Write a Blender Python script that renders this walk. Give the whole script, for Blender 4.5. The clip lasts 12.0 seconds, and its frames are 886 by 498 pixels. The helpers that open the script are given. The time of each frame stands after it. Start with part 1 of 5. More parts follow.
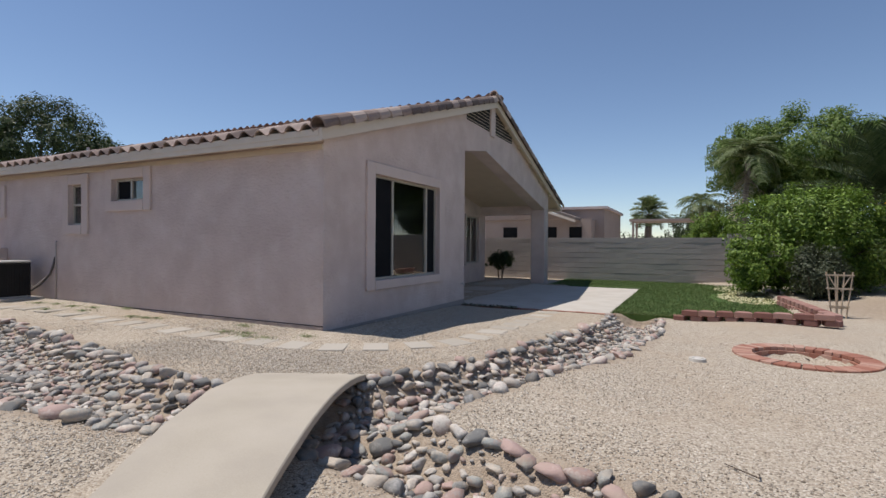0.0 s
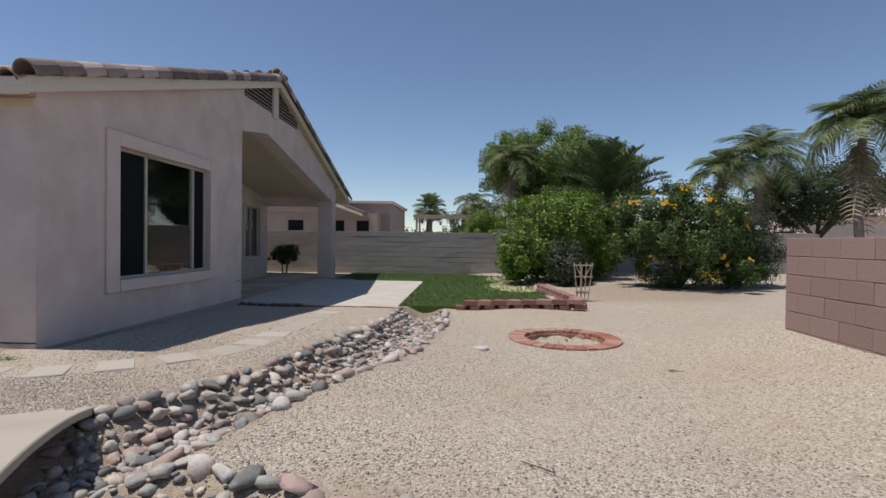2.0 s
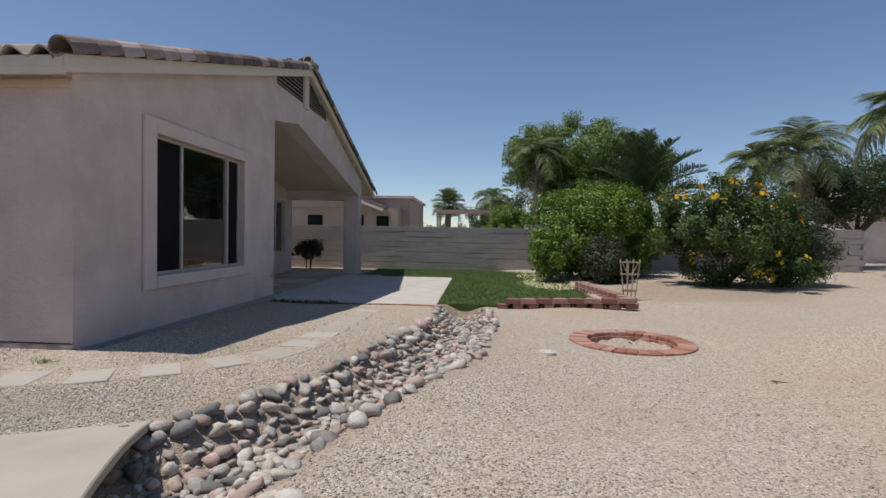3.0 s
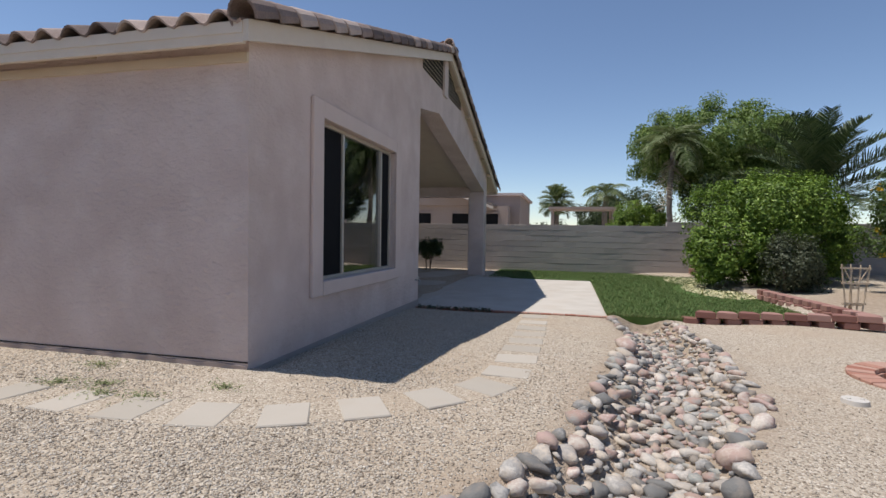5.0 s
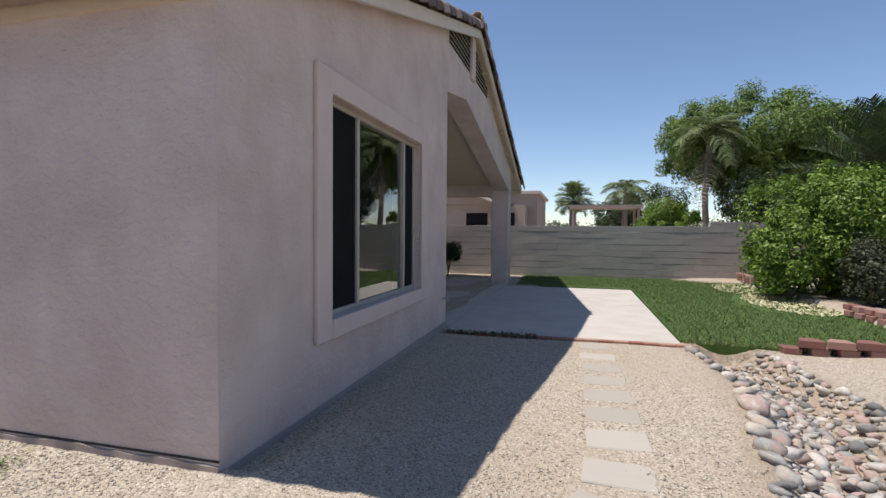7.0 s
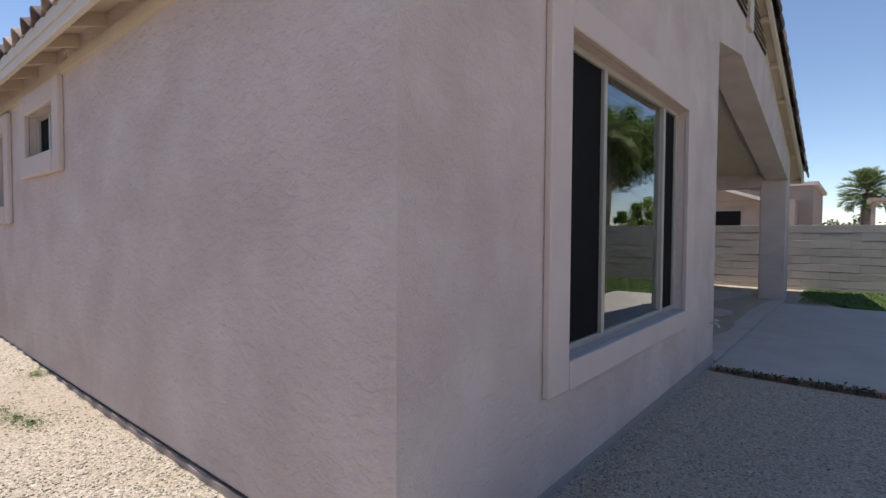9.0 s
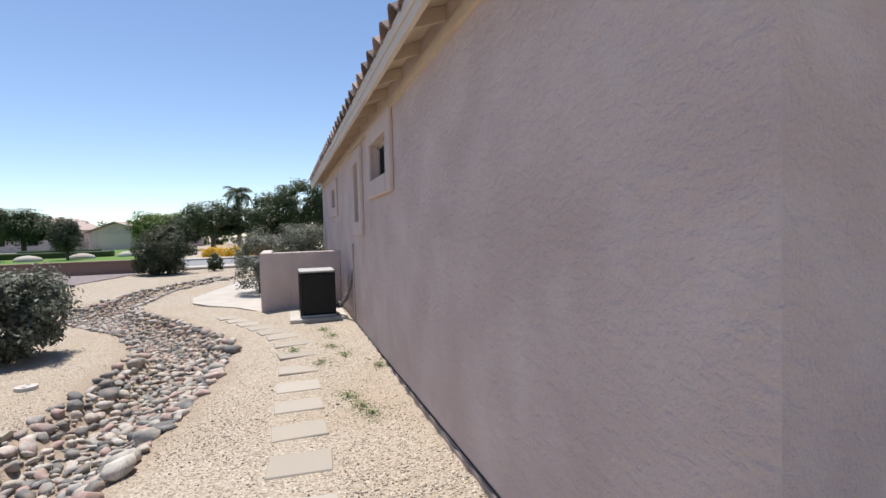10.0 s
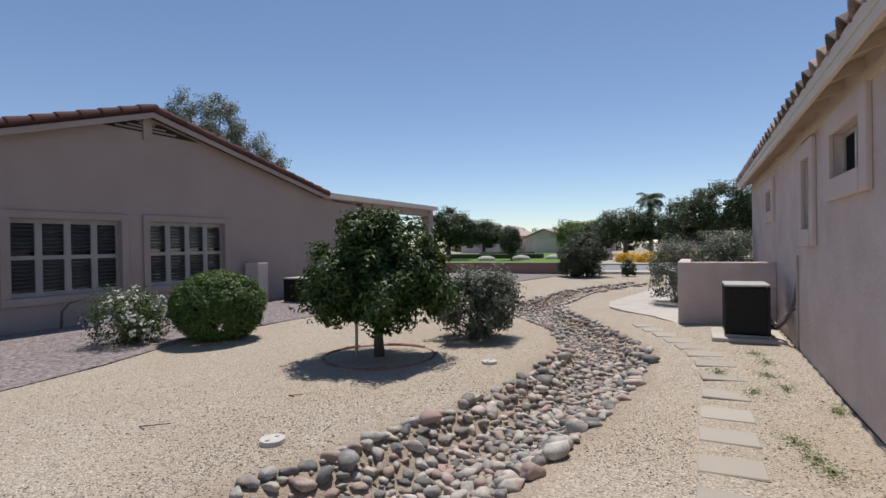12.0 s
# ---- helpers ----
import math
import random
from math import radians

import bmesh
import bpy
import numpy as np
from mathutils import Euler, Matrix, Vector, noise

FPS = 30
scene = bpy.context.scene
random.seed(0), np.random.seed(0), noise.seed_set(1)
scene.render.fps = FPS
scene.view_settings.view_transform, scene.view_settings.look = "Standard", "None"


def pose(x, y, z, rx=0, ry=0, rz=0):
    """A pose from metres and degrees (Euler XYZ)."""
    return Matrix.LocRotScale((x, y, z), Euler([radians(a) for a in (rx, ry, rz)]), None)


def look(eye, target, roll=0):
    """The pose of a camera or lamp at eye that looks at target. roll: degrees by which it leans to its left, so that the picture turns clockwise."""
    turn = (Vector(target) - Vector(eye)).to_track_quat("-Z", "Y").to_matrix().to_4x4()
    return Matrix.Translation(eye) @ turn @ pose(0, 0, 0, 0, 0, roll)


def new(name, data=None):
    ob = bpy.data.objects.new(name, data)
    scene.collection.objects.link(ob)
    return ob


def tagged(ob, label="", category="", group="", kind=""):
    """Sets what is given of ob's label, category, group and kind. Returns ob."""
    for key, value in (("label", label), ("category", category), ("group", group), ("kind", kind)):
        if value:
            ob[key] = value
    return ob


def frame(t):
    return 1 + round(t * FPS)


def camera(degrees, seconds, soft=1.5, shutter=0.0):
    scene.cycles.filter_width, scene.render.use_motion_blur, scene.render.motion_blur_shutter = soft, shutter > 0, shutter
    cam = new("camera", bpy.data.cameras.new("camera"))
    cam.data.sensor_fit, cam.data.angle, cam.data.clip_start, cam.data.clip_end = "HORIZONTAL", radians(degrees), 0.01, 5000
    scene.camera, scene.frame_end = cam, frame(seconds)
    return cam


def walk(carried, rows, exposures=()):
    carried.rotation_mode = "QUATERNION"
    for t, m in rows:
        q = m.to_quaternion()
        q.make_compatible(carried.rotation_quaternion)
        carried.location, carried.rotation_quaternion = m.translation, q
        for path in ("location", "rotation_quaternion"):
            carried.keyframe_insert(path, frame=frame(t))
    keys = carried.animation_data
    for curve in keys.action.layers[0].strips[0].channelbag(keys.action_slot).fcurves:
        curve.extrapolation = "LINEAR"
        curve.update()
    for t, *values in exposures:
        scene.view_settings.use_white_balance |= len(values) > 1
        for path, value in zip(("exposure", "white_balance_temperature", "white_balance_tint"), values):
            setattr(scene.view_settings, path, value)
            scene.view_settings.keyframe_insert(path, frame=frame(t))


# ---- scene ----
cam = camera(82.8, 12.0)
PATH = [
    (0, (0.276, 0.385, 1.256), (-0.611, 2.178, 1.239), 0.4),
    (0.5, (0.329, 0.504, 1.247), (-0.323, 2.394, 1.23), 0.4),
    (1, (0.337, 0.589, 1.221), (-0.065, 2.549, 1.215), 0.5),
    (1.5, (0.255, 0.691, 1.226), (0.11, 2.685, 1.207), 0.7),
    (2, (0.123, 0.887, 1.23), (0.04, 2.885, 1.198), 0.8),
    (2.5, (-0.131, 1.095, 1.23), (-0.209, 3.093, 1.188), 0.9),
    (3, (-0.459, 1.344, 1.207), (-0.59, 3.339, 1.157), 1.0),
    (3.5, (-0.799, 1.567, 1.193), (-1.058, 3.549, 1.138), 1.0),
    (5.5, (-2.118, 2.678, 1.207), (-2.618, 4.614, 1.143), 0.9),
    (6, (-2.323, 3.022, 1.254), (-2.822, 4.958, 1.185), 0.8),
    (6.5, (-2.456, 3.409, 1.364), (-2.953, 5.345, 1.293), 0.7),
    (8.5, (-3.045, 4.644, 1.335), (-3.998, 6.401, 1.283), 0.1),
    (9, (-3.271, 4.892, 1.338), (-4.543, 6.434, 1.272), 0.3),
    (9.5, (-3.569, 5.091, 1.4), (-5.179, 6.274, 1.309), -0.8),
    (10, (-3.693, 5.113, 1.446), (-5.599, 5.716, 1.372), -1.6),
    (10.5, (-3.823, 5.107, 1.507), (-5.819, 4.989, 1.451), -1.6),
    (11, (-3.751, 5.056, 1.493), (-5.685, 4.548, 1.456), -1.2),
    (11.5, (-3.769, 5.0, 1.467), (-5.627, 4.259, 1.449), -1.2),
    (12, (-3.737, 4.988, 1.484), (-5.521, 4.086, 1.47), -1.0),
]
EXPOSURES = [(0.0, 0.0, 6600, 13), (0.5, -0.13, 6600, 13), (2.0, -0.11, 6600, 13), (2.5, -0.15, 6600, 13), (3.7, -0.12, 6600, 13), (5.5, 0.2, 6600, 13), (6.5, 0.28, 6600, 13), (8.5, 0.38, 6600, 13), (9.0, 0.46, 6600, 13), (9.8, 0.45, 6600, 13), (10.5, 0.19, 6600, 13), (11.5, 0.02, 6600, 13), (12.0, -0.05, 6600, 13)]
walk(cam, [(t, look(eye, target, roll)) for t, eye, target, roll in PATH], EXPOSURES)

# ---- light ----
SUN_AZ, SUN_EL = math.atan2(-0.098, -0.372), math.atan2(1.0, math.hypot(0.372, 0.098))
world = bpy.data.worlds.new("sky")
scene.world = world
world.use_nodes = True
wn = world.node_tree.nodes
sky = wn.new("ShaderNodeTexSky")
sky.sky_type = "NISHITA"
sky.sun_disc = False
sky.sun_elevation = SUN_EL
sky.sun_rotation = math.pi / 2 - SUN_AZ
sky.air_density, sky.dust_density, sky.ozone_density = 0.85, 0.0, 2.4
world.node_tree.links.new(sky.outputs[0], wn["Background"].inputs[0])
wn["Background"].inputs[1].default_value = 0.116
sun_data = bpy.data.lights.new("sun", "SUN")
sun_data.energy, sun_data.angle, sun_data.color = 4.25, radians(0.5), (1.0, 0.965, 0.91)
sun = new("sun", sun_data)
sun.matrix_world = look((0, 0, 30), (0.372 * 30, 0.098 * 30, 0))


# ---- materials ----
def material(name, stops, rough=0.85, scale=8.0, fine=60.0, bump=0.3, depth=0.004, metal=0.0, spec=0.3, rand="", patch=0.0, patch_col=(0.3, 0.25, 0.2), patch_scale=0.7, trowel=0.0, grain=0.45):
    """A surface whose colour wanders between the stops, with fine relief, at world size."""
    m = bpy.data.materials.new(name)
    m.use_nodes = True
    nt, n = m.node_tree, m.node_tree.nodes
    link = nt.links.new
    b = n["Principled BSDF"]
    b.inputs["Roughness"].default_value, b.inputs["Metallic"].default_value = rough, metal
    b.inputs["Specular IOR Level"].default_value = spec
    geo = n.new("ShaderNodeNewGeometry")
    big, small = n.new("ShaderNodeTexNoise"), n.new("ShaderNodeTexNoise")
    for t, s in ((big, scale), (small, fine)):
        link(geo.outputs["Position"], t.inputs["Vector"])
        t.inputs["Scale"].default_value, t.inputs["Detail"].default_value = s, 5.0
    mix = n.new("ShaderNodeMath")
    mix.operation = "MULTIPLY_ADD"
    link(small.outputs[0], mix.inputs[0])
    mix.inputs[1].default_value = grain
    if rand:
        src = n.new("ShaderNodeObjectInfo").outputs["Random"] if rand == "object" else geo.outputs["Random Per Island"]
        add = n.new("ShaderNodeMath")
        add.operation = "MULTIPLY_ADD"
        link(src, add.inputs[0])
        add.inputs[1].default_value = 0.9
        sc = n.new("ShaderNodeMath")
        sc.operation = "MULTIPLY_ADD"
        link(big.outputs[0], sc.inputs[0])
        sc.inputs[1].default_value, sc.inputs[2].default_value = 0.35, -0.34 + 0.5 * (0.45 - grain)
        link(sc.outputs[0], add.inputs[2])
        link(add.outputs[0], mix.inputs[2])
    else:
        sc = n.new("ShaderNodeMath")
        sc.operation = "MULTIPLY_ADD"
        link(big.outputs[0], sc.inputs[0])
        sc.inputs[1].default_value, sc.inputs[2].default_value = 1.1, -0.27
        link(sc.outputs[0], mix.inputs[2])
    ramp = n.new("ShaderNodeValToRGB")
    link(mix.outputs[0], ramp.inputs[0])
    el = ramp.color_ramp.elements
    while len(el) < len(stops):
        el.new(0.5)
    for i, c in enumerate(stops):
        el[i].position = 0.18 + 0.72 * i / max(1, len(stops) - 1)
        el[i].color = (*c, 1)
    out = ramp.outputs[0]
    if patch:
        pn = n.new("ShaderNodeTexNoise")
        link(geo.outputs["Position"], pn.inputs["Vector"])
        pn.inputs["Scale"].default_value, pn.inputs["Detail"].default_value = patch_scale, 7.0
        pr = n.new("ShaderNodeMapRange")
        link(pn.outputs[0], pr.inputs[0])
        pr.inputs[1].default_value, pr.inputs[2].default_value, pr.inputs[4].default_value = 0.5, 0.68, patch
        mx = n.new("ShaderNodeMix")
        mx.data_type = "RGBA"
        link(pr.outputs[0], mx.inputs[0])
        link(out, mx.inputs[6])
        mx.inputs[7].default_value = (*patch_col, 1)
        out = mx.outputs[2]
    link(out, b.inputs["Base Color"])
    if bump:
        bp = n.new("ShaderNodeBump")
        bp.inputs["Strength"].default_value, bp.inputs["Distance"].default_value = bump, depth
        link(small.outputs[0], bp.inputs["Height"])
        if trowel:
            tn = n.new("ShaderNodeTexNoise")
            mp = n.new("ShaderNodeMapping")
            mp.inputs["Scale"].default_value = (1.0, 1.0, 1.5)
            link(geo.outputs["Position"], mp.inputs["Vector"])
            link(mp.outputs[0], tn.inputs["Vector"])
            tn.inputs["Scale"].default_value, tn.inputs["Detail"].default_value, tn.inputs["Distortion"].default_value = 15.0, 8.0, 0.3
            b2 = n.new("ShaderNodeBump")
            b2.inputs["Strength"].default_value, b2.inputs["Distance"].default_value = trowel, 0.03
            link(tn.outputs[0], b2.inputs["Height"])
            link(bp.outputs[0], b2.inputs["Normal"])
            bp = b2
        link(bp.outputs[0], b.inputs["Normal"])
    return m


def gravel_material(name, stops, size=80.0, sand=(0.41, 0.325, 0.235), sand_amount=0.55):
    """Crushed stone: cells of varied colour with relief, and patches of bare sandy soil."""
    m = bpy.data.materials.new(name)
    m.use_nodes = True
    nt, n = m.node_tree, m.node_tree.nodes
    link = nt.links.new
    b = n["Principled BSDF"]
    b.inputs["Roughness"].default_value, b.inputs["Specular IOR Level"].default_value = 0.95, 0.15
    geo = n.new("ShaderNodeNewGeometry")
    vor = n.new("ShaderNodeTexVoronoi")
    link(geo.outputs["Position"], vor.inputs["Vector"])
    vor.inputs["Scale"].default_value = size
    sep = n.new("ShaderNodeSeparateColor")
    link(vor.outputs["Color"], sep.inputs[0])
    ramp = n.new("ShaderNodeValToRGB")
    link(sep.outputs[0], ramp.inputs[0])
    el = ramp.color_ramp.elements
    while len(el) < len(stops):
        el.new(0.5)
    for i, c in enumerate(stops):
        el[i].position, el[i].color = i / (len(stops) - 1), (*c, 1)
    big, mid = n.new("ShaderNodeTexNoise"), n.new("ShaderNodeTexNoise")
    for t, s in ((big, 0.55), (mid, 3.5)):
        link(geo.outputs["Position"], t.inputs["Vector"])
        t.inputs["Scale"].default_value, t.inputs["Detail"].default_value = s, 6.0
    sm = n.new("ShaderNodeMath")
    sm.operation = "MULTIPLY_ADD"
    link(mid.outputs[0], sm.inputs[0])
    sm.inputs[1].default_value = 0.35
    link(big.outputs[0], sm.inputs[2])
    pr = n.new("ShaderNodeMapRange")
    link(sm.outputs[0], pr.inputs[0])
    pr.inputs[1].default_value, pr.inputs[2].default_value, pr.inputs[4].default_value = 0.62, 0.86, sand_amount
    mx = n.new("ShaderNodeMix")
    mx.data_type = "RGBA"
    link(pr.outputs[0], mx.inputs[0])
    link(ramp.outputs[0], mx.inputs[6])
    mx.inputs[7].default_value = (*sand, 1)
    att = n.new("ShaderNodeAttribute")
    att.attribute_name = "bare_soil"
    soil = n.new("ShaderNodeMix")
    soil.data_type = "RGBA"
    link(att.outputs["Fac"], soil.inputs[0])
    link(mx.outputs[2], soil.inputs[6])
    dirt = n.new("ShaderNodeTexNoise")
    link(geo.outputs["Position"], dirt.inputs["Vector"])
    dirt.inputs["Scale"].default_value, dirt.inputs["Detail"].default_value = 14.0, 8.0
    dr = n.new("ShaderNodeValToRGB")
    link(dirt.outputs[0], dr.inputs[0])
    for e, p, c in zip(dr.color_ramp.elements, (0.3, 0.7), ((0.28, 0.218, 0.158), (0.41, 0.328, 0.248))):
        e.position, e.color = p, (*c, 1)
    link(dr.outputs[0], soil.inputs[7])
    link(soil.outputs[2], b.inputs["Base Color"])
    bp = n.new("ShaderNodeBump")
    bp.invert = True
    bp.inputs["Strength"].default_value, bp.inputs["Distance"].default_value = 0.9, 0.009
    link(vor.outputs["Distance"], bp.inputs["Height"])
    link(bp.outputs[0], b.inputs["Normal"])
    return m


def glass_material(name):
    m = bpy.data.materials.new(name)
    m.use_nodes = True
    b = m.node_tree.nodes["Principled BSDF"]
    b.inputs["Base Color"].default_value = (0.5, 0.53, 0.55, 1)
    b.inputs["Roughness"].default_value, b.inputs["Transmission Weight"].default_value, b.inputs["IOR"].default_value = 0.0, 1.0, 1.5
    b.inputs["Coat Weight"].default_value, b.inputs["Coat Roughness"].default_value = 0.6, 0.0
    return m


STUCCO = material("stucco", ((0.51, 0.41, 0.375), (0.6, 0.495, 0.455), (0.69, 0.58, 0.54)), 0.95, 1.6, 90, 0.75, 0.006, spec=0.1, trowel=0.6, patch=0.22, patch_col=(0.72, 0.65, 0.62), patch_scale=3.5)
STUCCO_TRIM = material("trim_stucco", ((0.58, 0.48, 0.44), (0.66, 0.555, 0.51)), 0.95, 2.0, 120, 0.5, 0.004, spec=0.1)
SPLASH = material("mineral_splash", ((0.55, 0.46, 0.42), (0.8, 0.74, 0.7)), 0.95, 9, 60, 0.8, 0.006)
CREAM = material("cream_paint", ((0.62, 0.54, 0.45), (0.69, 0.61, 0.52)), 0.6, 3, 90, 0.15, 0.002, patch=0.25, patch_col=(0.5, 0.42, 0.33), patch_scale=3)
SOFFIT = material("soffit_paint", ((0.55, 0.45, 0.34), (0.62, 0.52, 0.4)), 0.8, 3, 60, 0.3, 0.003)
ROOF_TILE = material("roof_tile", ((0.13, 0.1, 0.09), (0.27, 0.2, 0.17), (0.46, 0.37, 0.32)), 0.9, 6, 70, 0.4, 0.004, rand="object")
ROOF_FILL = material("roof_tile_field", ((0.3, 0.2, 0.17), (0.42, 0.31, 0.27), (0.5, 0.4, 0.35)), 0.9, 5, 70, 0.4, 0.004, rand="island")
RED_TILE = material("red_roof_tile", ((0.085, 0.036, 0.03), (0.135, 0.058, 0.048)), 0.85, 4, 60, 0.3, 0.004, rand="object")
BLOCK_GREY = material("grey_block", ((0.362, 0.32, 0.295), (0.376, 0.333, 0.306), (0.39, 0.345, 0.317)), 0.95, 2, 50, 0.7, 0.006, rand="object")
BLOCK_PINK = material("pink_block", ((0.29, 0.195, 0.165), (0.31, 0.21, 0.178), (0.33, 0.225, 0.19)), 0.95, 2, 60, 0.8, 0.008, rand="object")
MORTAR = material("mortar", ((0.33, 0.29, 0.265), (0.37, 0.325, 0.298)), 0.98, 6, 80, 0.4)
MORTAR_PINK = material("pink_mortar", ((0.24, 0.16, 0.135), (0.28, 0.19, 0.16)), 0.98, 6, 80, 0.4)
CONCRETE = material("concrete", ((0.43, 0.395, 0.34), (0.495, 0.46, 0.405), (0.54, 0.505, 0.45)), 0.9, 2.2, 110, 0.3, 0.003, patch=0.3, patch_col=(0.45, 0.38, 0.3), patch_scale=1.4)
BRIDGE = material("worn_concrete", ((0.37, 0.325, 0.255), (0.43, 0.38, 0.305), (0.47, 0.42, 0.345)), 0.92, 1.6, 110, 0.35, 0.003, patch=0.35, patch_col=(0.34, 0.3, 0.25), patch_scale=1.8)
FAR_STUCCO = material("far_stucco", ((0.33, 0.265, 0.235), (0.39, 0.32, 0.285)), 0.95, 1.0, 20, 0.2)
PAVER = material("paver", ((0.37, 0.335, 0.28), (0.44, 0.4, 0.34)), 0.92, 5, 120, 0.35, 0.003, rand="object", patch=0.25, patch_col=(0.42, 0.35, 0.27), patch_scale=4)
RED_BLOCK = material("red_block", ((0.22, 0.105, 0.085), (0.3, 0.16, 0.13), (0.36, 0.215, 0.18)), 0.95, 6, 90, 0.6, 0.004, rand="object")
BRICK = material("red_brick", ((0.3, 0.13, 0.09), (0.38, 0.2, 0.145), (0.43, 0.27, 0.21)), 0.93, 6, 90, 0.5, 0.004, rand="object")
ROCK_STOPS = ((0.17, 0.168, 0.158), (0.36, 0.345, 0.32), (0.5, 0.46, 0.4), (0.35, 0.235, 0.195), (0.29, 0.305, 0.285), (0.54, 0.465, 0.375), (0.33, 0.315, 0.29), (0.62, 0.575, 0.505), (0.42, 0.3, 0.26))
ROCK = material("river_rock", ROCK_STOPS, 0.85, 9, 70, 0.6, 0.006, rand="object", grain=0.14, patch=0.5, patch_col=(0.4, 0.32, 0.24), patch_scale=7)
ROCK_FILL = material("river_rock_fill", ROCK_STOPS, 0.85, 9, 70, 0.6, 0.006, rand="island", grain=0.14, patch=0.5, patch_col=(0.4, 0.32, 0.24), patch_scale=7)
GRAVEL = gravel_material("tan_gravel", ((0.19, 0.153, 0.115), (0.43, 0.368, 0.287), (0.53, 0.462, 0.37), (0.34, 0.282, 0.215), (0.64, 0.575, 0.48)))
GRAVEL_GREY = gravel_material("mauve_gravel", ((0.1, 0.085, 0.085), (0.24, 0.205, 0.2), (0.3, 0.255, 0.245), (0.16, 0.14, 0.138), (0.38, 0.335, 0.32)), 24, (0.27, 0.225, 0.205), 0.2)
PEBBLE = material("pebble", ((0.23, 0.19, 0.145), (0.4, 0.345, 0.275), (0.48, 0.425, 0.35), (0.59, 0.54, 0.465)), 0.92, 20, 200, 0.1, rand="island")
LAWN = material("lawn_soil", ((0.05, 0.1, 0.02), (0.09, 0.15, 0.04)), 0.95, 4, 90, 0.5)
GRASS = material("grass_blade", ((0.08, 0.125, 0.034), (0.115, 0.165, 0.05), (0.2, 0.23, 0.088)), 0.7, 1.2, 30, 0, rand="island")
PARK = material("park_grass", ((0.09, 0.17, 0.03), (0.14, 0.23, 0.05)), 0.95, 0.2, 4, 0.3)
ASPHALT = material("asphalt", ((0.22, 0.22, 0.22), (0.28, 0.28, 0.28)), 0.9, 0.6, 90, 0.3)
LITTER = material("blossom_litter", ((0.5, 0.46, 0.25), (0.62, 0.58, 0.38)), 0.9, 9, 60, 0, rand="island")
BLACK_METAL = material("black_grille", ((0.012, 0.012, 0.013), (0.022, 0.022, 0.023)), 0.5, 8, 200, 0.15, 0.002)
GREY_METAL = material("grey_metal", ((0.4, 0.4, 0.38), (0.52, 0.51, 0.48)), 0.5, 8, 120, 0.1, 0.001, metal=0.3)
# Near-black colour paints the dimness of rooms, vents and the wall-foot crack.
DARK = material("shade_dark", ((0.03, 0.027, 0.025), (0.045, 0.04, 0.037)), 0.9, 1, 20, 0)
SCREEN = material("insect_screen", ((0.01, 0.0105, 0.012), (0.017, 0.0175, 0.019)), 0.9, 2, 200, 0.1, spec=0.08)
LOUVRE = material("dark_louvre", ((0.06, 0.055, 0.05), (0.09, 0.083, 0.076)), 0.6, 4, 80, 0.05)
GREY_TILE = material("grey_roof_tile", ((0.17, 0.14, 0.125), (0.25, 0.21, 0.185)), 0.9, 3, 40, 0.4, 0.006)
ALU = material("tan_aluminium", ((0.42, 0.38, 0.33), (0.5, 0.46, 0.4)), 0.45, 4, 80, 0.05, metal=0.2)
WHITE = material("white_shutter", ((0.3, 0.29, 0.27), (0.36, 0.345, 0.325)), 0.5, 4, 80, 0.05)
CURTAIN = material("room_backing", ((0.2, 0.18, 0.16), (0.28, 0.25, 0.22)), 0.9, 6, 40, 0.2)
GLASS = glass_material("window_glass")
CAP = material("white_plastic", ((0.5, 0.47, 0.42), (0.58, 0.55, 0.5)), 0.7, 8, 90, 0.1)
WOOD = material("weathered_wood", ((0.4, 0.31, 0.22), (0.55, 0.45, 0.33)), 0.9, 8, 90, 0.4, 0.002)
BARK = material("bark", ((0.09, 0.07, 0.055), (0.17, 0.135, 0.105)), 0.95, 14, 70, 0.8, 0.008)
PALM_BARK = material("palm_bark", ((0.16, 0.13, 0.11), (0.27, 0.23, 0.19)), 0.95, 6, 40, 0.8, 0.01)
PIPE = material("pipe_insulation", ((0.1, 0.09, 0.085), (0.16, 0.14, 0.13)), 0.8, 8, 60, 0.2)
WIRE = material("cable", ((0.4, 0.36, 0.34), (0.46, 0.42, 0.4)), 0.7, 8, 60, 0.1)


def leaf_material(name, stops, trans=0.25):
    m = material(name, stops, 0.55, 1.4, 20, 0, rand="island", spec=0.35)
    b = m.node_tree.nodes["Principled BSDF"]
    b.inputs["Subsurface Weight"].default_value = 0.0
    nt = m.node_tree
    tr = nt.nodes.new("ShaderNodeBsdfTranslucent")
    mx = nt.nodes.new("ShaderNodeMixShader")
    mx.inputs[0].default_value = trans
    src = b.inputs["Base Color"].links[0].from_socket
    nt.links.new(src, tr.inputs[0])
    nt.links.new(b.outputs[0], mx.inputs[1])
    nt.links.new(tr.outputs[0], mx.inputs[2])
    nt.links.new(mx.outputs[0], nt.nodes["Material Output"].inputs[0])
    return m


